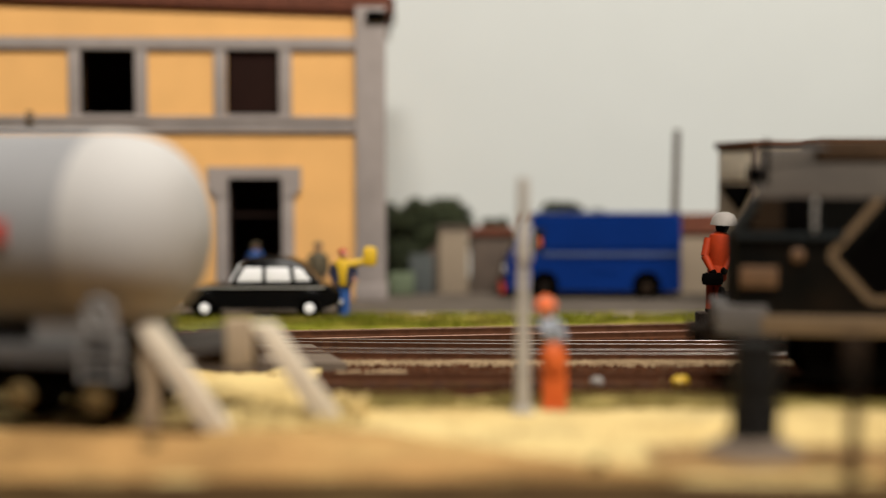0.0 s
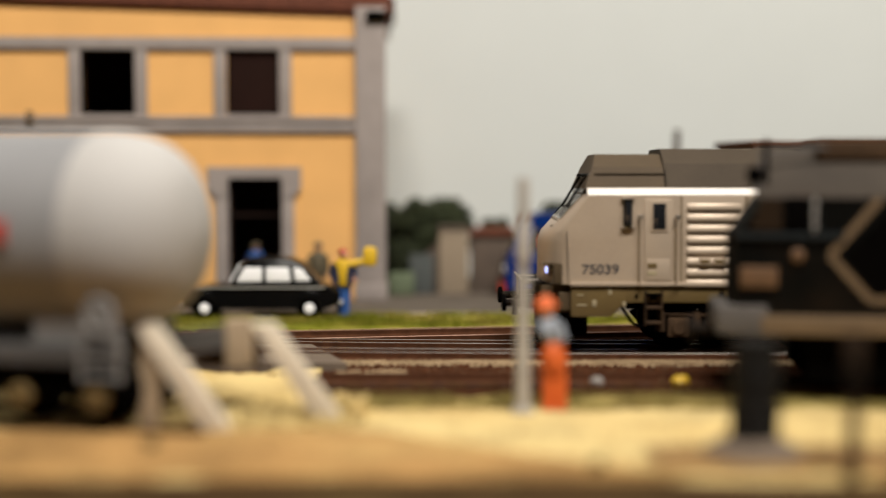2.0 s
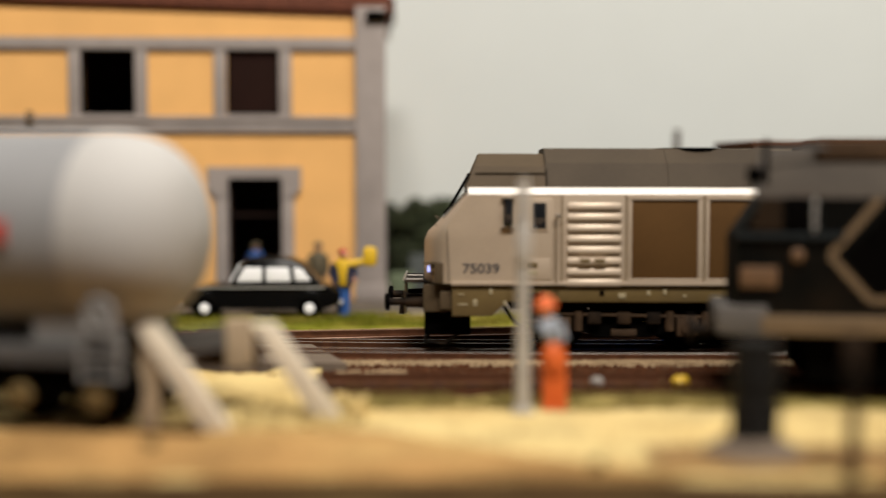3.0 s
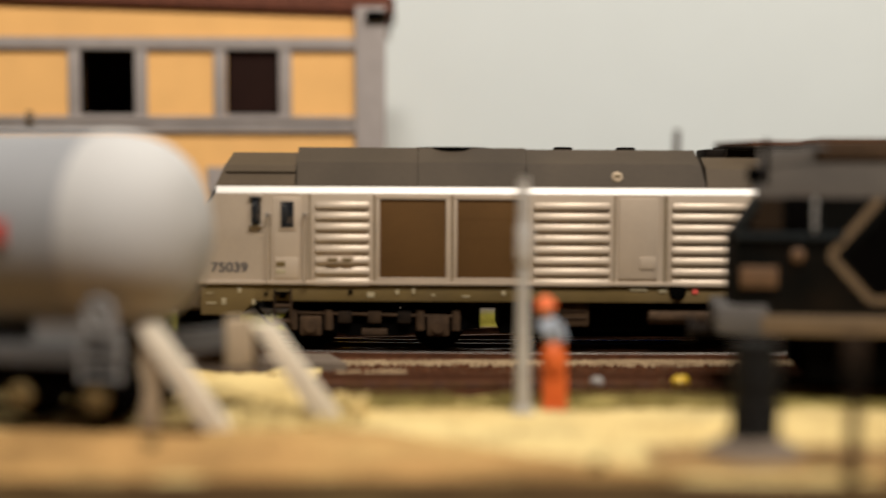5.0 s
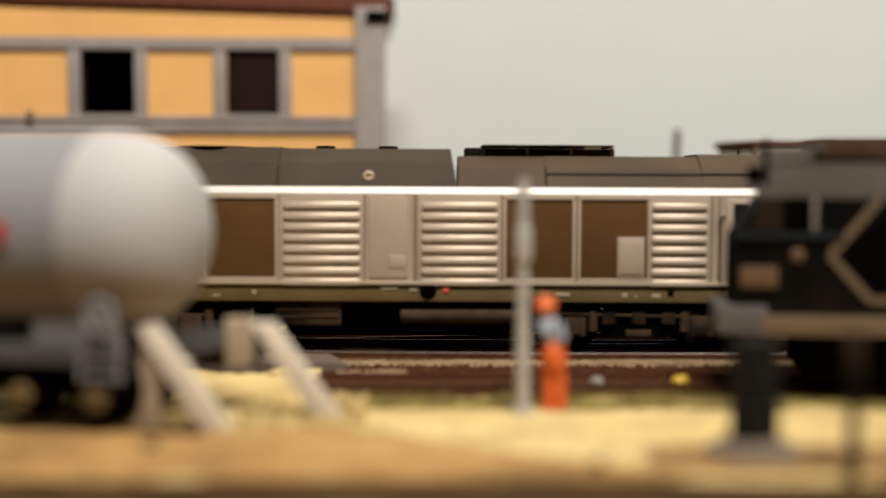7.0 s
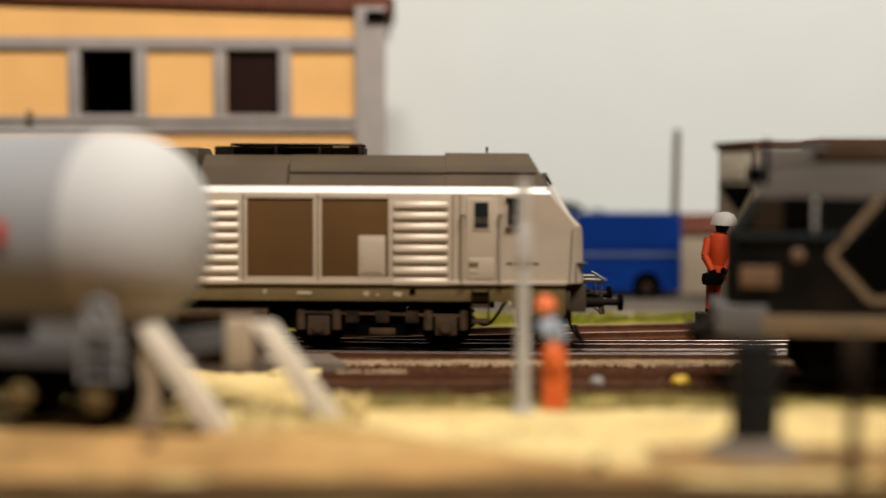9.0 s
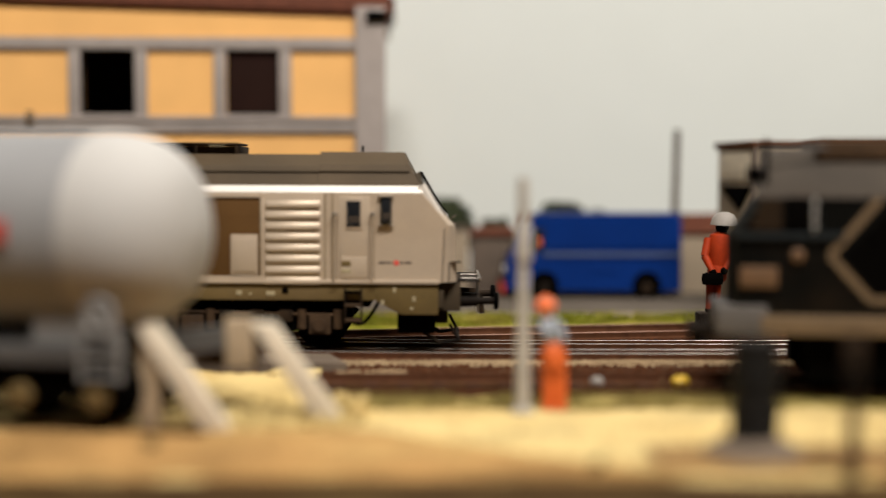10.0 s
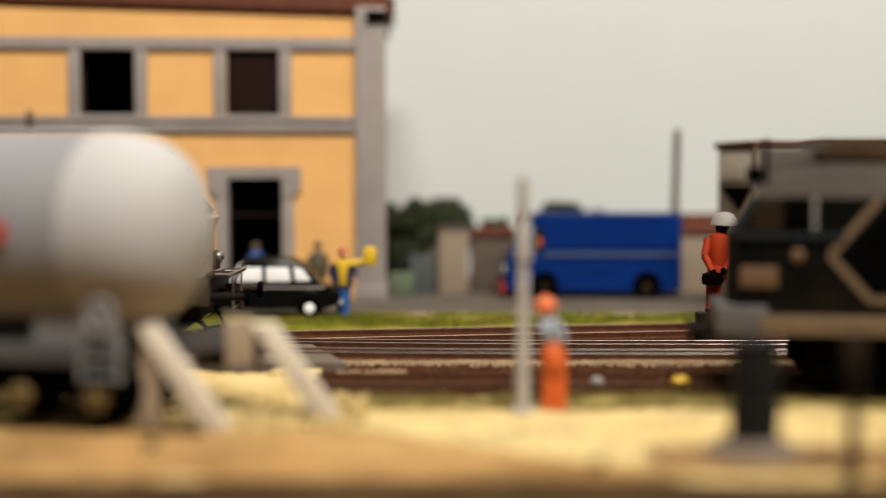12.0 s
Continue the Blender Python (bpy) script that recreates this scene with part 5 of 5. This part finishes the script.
        b = NB(); box(b, min(e, e + s * 5), max(e, e + s * 5), -1.6, 1.6, 9.5, 12.5, 0.3); tube(b, (e + s * 5, 0, 12), (e + s * 5.5, 0, 7.5), 0.7)
        part("coupling_hook", b, "under", L)
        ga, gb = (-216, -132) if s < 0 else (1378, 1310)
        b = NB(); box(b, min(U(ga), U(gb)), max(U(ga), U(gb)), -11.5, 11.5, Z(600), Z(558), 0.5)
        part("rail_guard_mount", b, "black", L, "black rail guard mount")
        b = NB()
        for y in (-10.5, 10.5):
            tube(b, (e - s * 9, y, 4.2), (e - s * 5, y, 1.4), 0.5, seg=8); tube(b, (e - s * 5, y, 1.4), (e - s * 0.5, y, 2.2), 0.4, seg=8); tube(b, (e - s * 0.5, y, 2.2), (e - s * 2.5, y, 6.0), 0.4, seg=8)
        tube(b, (e - s * 0.5, -10.5, 2.2), (e - s * 0.5, 10.5, 2.2), 0.45, seg=8)
        part("rail_guard", b, "under", L, "thin dark rail guard")
        b = NB(); box(b, min(e - s * 3, e - s * 9), max(e - s * 3, e - s * 9), -9, 9, 6, 10, 0.2)
        part("plough_bracket", b, "under", L)
        for y in (-12.4, 12.4):
            b = NB(); lathe(b, (e - s * 2.6, y, Z(480)), (s, 0, 0), [(0, 1.6), (0.9, 1.6), (1.1, 1.2)], 18)
            ho = part("headlight", b, "steel", L)
            b = NB(); lathe(b, (e - s * 1.6, y, Z(480)), (s, 0, 0), [(0, 0.8), (0.3, 0.8), (0.5, 0.5)], 16)
            lit = s < 0 and y < 0
            part("headlight_lens", b, "lamp" if lit else "glass", ho, "lit bluish-white lens" if lit else "dark lens")
            b = NB(); box(b, min(e - s * 5.4, e - s * 2.6), max(e - s * 5.4, e - s * 2.6), y - 3.6, y + 3.6, Z(504), Z(468), 0.3)
            part("light_recess", b, "olive", L)
        # windscreen on the raked front
        ua, ub = (-193, -141) if s < 0 else (1412, 1358)

        def P(u, v, y, out):
            return (U(u) + s * out, y, Z(v) + out * 0.6)

        def W(f, y, out):
            if f < 0:
                return P(ub + s * f * 24, 344.4 + 72 * f, y, out)
            return P(ub + (ua - ub) * f, 344.4 + 57.6 * f, y, out)
        # Screen colour carries the nose's shade and a greyish sky reflection.
        b = NB()
        loft(b, [[W(0.78, y, 0.2), W(0.02, y, 0.2), W(0.02, y, -0.5), W(0.78, y, -0.5)] for y in (-10.5, 10.5)])
        part("windscreen", b, "screen", L, "raked windscreen, shade and sky reflection put into its grey", False)
        b = NB()
        loft(b, [[W(-0.01, y, 0.35), W(-0.5, y, 0.35), W(-0.5, y, -0.5), W(-0.01, y, -0.5)] for y in (-10.5, 10.5)])
        part("upper_windscreen", b, "screen", L, "", False)
        for y in (-8.5, 3.5):
            b = NB(); tube(b, W(-0.4, y, 0.6), W(0.45, y + 2, 0.4), 0.32, seg=8); tube(b, W(0.3, y + 1, 0.5), W(0.7, y + 3.5, 0.4), 0.16, seg=6)
            part("wiper", b, "black", L)
        b = NB(); tube(b, W(-0.45, -10, 0.5), W(-0.45, 10, 0.5), 0.35, seg=8)
        part("wiper_rail", b, "black", L)
        for v in (388, 404):
            b = NB(); tube(b, P(ua, v, -12, -0.6), P(ua, v, -7, 0.4), 0.2, seg=6)
            part("nose_grab_rail", b, "olive", L)
        b = NB(); box(b, min(e, e - s * 6.5), max(e, e - s * 6.5), -15.8, -12.0, Z(470), Z(467), 0.1)
        part("nose_grab_rail", b, "olive", L)
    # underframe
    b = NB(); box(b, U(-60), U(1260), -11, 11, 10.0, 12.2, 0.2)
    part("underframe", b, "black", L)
    b = NB(); box(b, U(406), U(526), -15.2, 14, 6.2, 12.0, 0.6)
    part("battery_box", b, "under", L, "dusty black equipment box")
    for v in (553, 566):
        b = NB(); box(b, U(412), U(520), -15.5, -15.1, Z(v + 1), Z(v - 1), 0.1)
        part("box_rib", b, "rustydust", L)
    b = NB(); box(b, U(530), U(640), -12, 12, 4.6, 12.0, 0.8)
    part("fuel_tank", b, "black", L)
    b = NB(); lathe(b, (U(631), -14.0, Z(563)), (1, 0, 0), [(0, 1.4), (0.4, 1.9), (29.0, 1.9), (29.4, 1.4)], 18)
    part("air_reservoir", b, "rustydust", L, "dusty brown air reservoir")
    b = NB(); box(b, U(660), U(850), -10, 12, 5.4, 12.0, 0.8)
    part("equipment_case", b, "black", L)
    # Added black box hides the verge beyond and stands in for shade underneath.
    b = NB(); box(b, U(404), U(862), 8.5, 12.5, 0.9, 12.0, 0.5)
    part("shade_block", b, "black", L)
    # Plain black boxes added to close the see-through gaps beside the bogies.
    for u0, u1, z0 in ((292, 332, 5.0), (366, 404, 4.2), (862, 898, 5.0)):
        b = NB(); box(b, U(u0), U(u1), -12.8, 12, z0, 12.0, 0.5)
        part("gap_filler", b, "black", L)
    wheels = []
    for cu0 in (142, 1058):
        c = U(cu0)
        b = NB()
        for y0 in (-13.6, 11.8):
            prism(b, [(c - 22.5, 6.8), (c - 18.5, 9.6), (c - 8, 9.6), (c - 5, 7.2), (c + 5, 7.2), (c + 8, 9.6), (c + 18.5, 9.6), (c + 22.5, 6.8), (c + 20.5, 4.6), (c + 10, 4.6), (c + 6, 3.6), (c - 6, 3.6), (c - 10, 4.6), (c - 20.5, 4.6)], y0, y0 + 1.8)
        box(b, c - 5, c + 5, -12, 12, 4.5, 10, 0.4)
        bf = part("bogie_frame", b, "black", L, "black bogie frame", False)
        for dx in (-15, 15):
            b = NB(); box(b, c + dx - 2.6, c + dx + 2.6, -15.0, -13.4, 3.8, 8.4, 0.5); tube(b, (c + dx, -15.6, 6.0), (c + dx, -14.8, 6.0), 1.5, seg=16)
            part("axle_box", b, "rustydust", bf)
            for k in (-4.2, 4.2):
                b = NB(); tube(b, (c + dx + k, -14.3, 5.2), (c + dx + k, -14.3, 9.8), 1.1, seg=12)
                part("coil_spring", b, "rustydust", bf)
        for dx in (-7.0, 0, 7.0):
            b = NB(); box(b, c + dx - 1.6, c + dx + 1.6, -15.2, -13.4, 6.8, 9.6, 0.3)
            part("brake_cylinder", b, "under", bf)
        b = NB(); tube(b, (c - 20, -14.6, 9.2), (c + 20, -14.6, 8.4), 0.35, seg=8)
        part("brake_pipe", b, "rustydust", bf)
        b = NB(); box(b, c - 3, c + 3, -14.9, -13.6, 3.9, 5.4, 0.3)
        part("damper", b, "rustydust", bf)
        for dx in (-15, 15):
            b = NB()
            for y in (-9.3, 7.3):
                lathe(b, (0, y, 0), (0, 1, 0), [(0, 4.0), (0.2, 6.2), (1.5, 6.25), (2.0, 6.3)] if y > 0 else [(0, 6.3), (0.5, 6.25), (1.8, 6.2), (2.0, 4.0)], 28)
            tube(b, (0, -9, 0), (0, 9, 0), 1.0, seg=10)
            for k in range(6):
                a = k * math.pi / 3
                tube(b, (math.cos(a) * 3.2, -9.4, math.sin(a) * 3.2), (math.cos(a) * 3.2, -9.2, math.sin(a) * 3.2), 0.6, seg=8)
            wh = part("wheelset", b, "black", L, "black steel wheelset")
            wheels.append((wh, c + dx))
    # hoses under the cab ends
    for s, u in ((-1, -60), (1, 1262)):
        b = NB()
        prev = None
        for k in range(9):
            t = k / 8
            q = (U(u) - s * (-2 + 9 * t), -13.0, 11.5 - 6.0 * math.sin(t * math.pi) * 0.8 - 1.2 * t)
            if prev:
                tube(b, prev, q, 0.4, seg=8)
            prev = q
        part("brake_hose", b, "black", L)
    return L, wheels


hall()
ground()
tracks()
station()
figures()
black_car()
blue_van()
goods_shed()
tank_wagon()
buffer_stop()
dark_loco()
posts()
distance()
clutter()
LOCO, WHEELS = silver_loco()
scatter("ballast_stones", "loose rusty brown ballast stones between the rails", "ballast", "stone", 14000, (-110, 130), (264, 345), 0.4, 0.2, 0.55, 11)
scatter("pale_stones", "loose pale ballast stones on the shoulder", "ballast", "paleballast", 4500, (-110, 130), (279.5, 287.5), 1.0, 0.08, 0.22, 12)
scatter("sand_clods", "crumbly ochre clods heaped round the buffer stop", "sand", "sand", 700, (-58, -14), (206, 236), 1.0, 0.3, 1.3, 41, 1.1)
scatter("sand_grit", "loose pale grit on the sandy yard", "sand", "sand", 1800, (-110, 110), (178, 233), 0.5, 0.1, 0.3, 42)
scatter("brown_grit", "loose brown grit trodden into the sand", "sand", "brownsoil", 800, (-110, 110), (177, 206), 0.8, 0.1, 0.4, 43)
grass_blades("verge_grass", "dry yellow-green grass on the verge", 14000, (-130, 150), (353, 386), 0.3, 2.2, "grass", 21, 0.17)
grass_blades("siding_grass", "sparse dry grass along the siding", 11000, (-24, 130), (225, 243), 0.4, 1.6, "dryverge", 22)

for tx, ty, ts in ((22.8, 177.5, 31), (56.0, 177.5, 32), (-46, 190, 33)):
    tuft(tx, ty, ts)

# seconds, way along the track, rise, tilt
RUN = ((0.0, 1608, 0, 0), (0.5, 1500, 0, 0), (1.0, 1393, 0, 0), (1.5, 1283, 0, 0), (2.0, 1178, 0, 0), (2.5, 1073, 0, 0.05), (3.0, 966, 0, 0.1),
       (5.0, 519, 0, 0.3), (5.5, 406, 0.5, 0.3), (6.0, 301, 1.0, 0.3), (6.5, 184, 2.0, 0.3), (7.0, 76, 2.5, 0.28), (7.2, 30, 2.8, 0.28), (9.0, -383, 5.5, 0.3), (9.5, -493, 6.4, 0.3),
       (10.0, -609, 7.5, 0.3), (10.5, -713, 9, 0.32), (11.0, -833, 12, 0.35), (11.5, -945, 16, 0.4), (12.0, -1061, 17, 0.45))


def along(t):
    for (t0, p0, *_), (t1, p1, *_) in zip(RUN, RUN[1:]):
        if t0 <= t <= t1:
            return p0 + (p1 - p0) * (t - t0) / (t1 - t0)
    return RUN[-1][1]


def motions():
    walk(LOCO, [(t, pose((p - 184) * SCL * MM, 0.300, (2.5 + rise * SCL) * MM, 0, tilt, 0)) for t, p, rise, tilt in RUN])
    for wheel, x in WHEELS:
        rows = []
        for k in range(61):
            t = k * 0.2
            turn = (along(t) - RUN[0][1]) * SCL / 6.25
            rows.append((t, pose(x * MM, 0, 6.25 * MM, 0, math.degrees(turn), 0)))
        walk(wheel, rows)


motions()
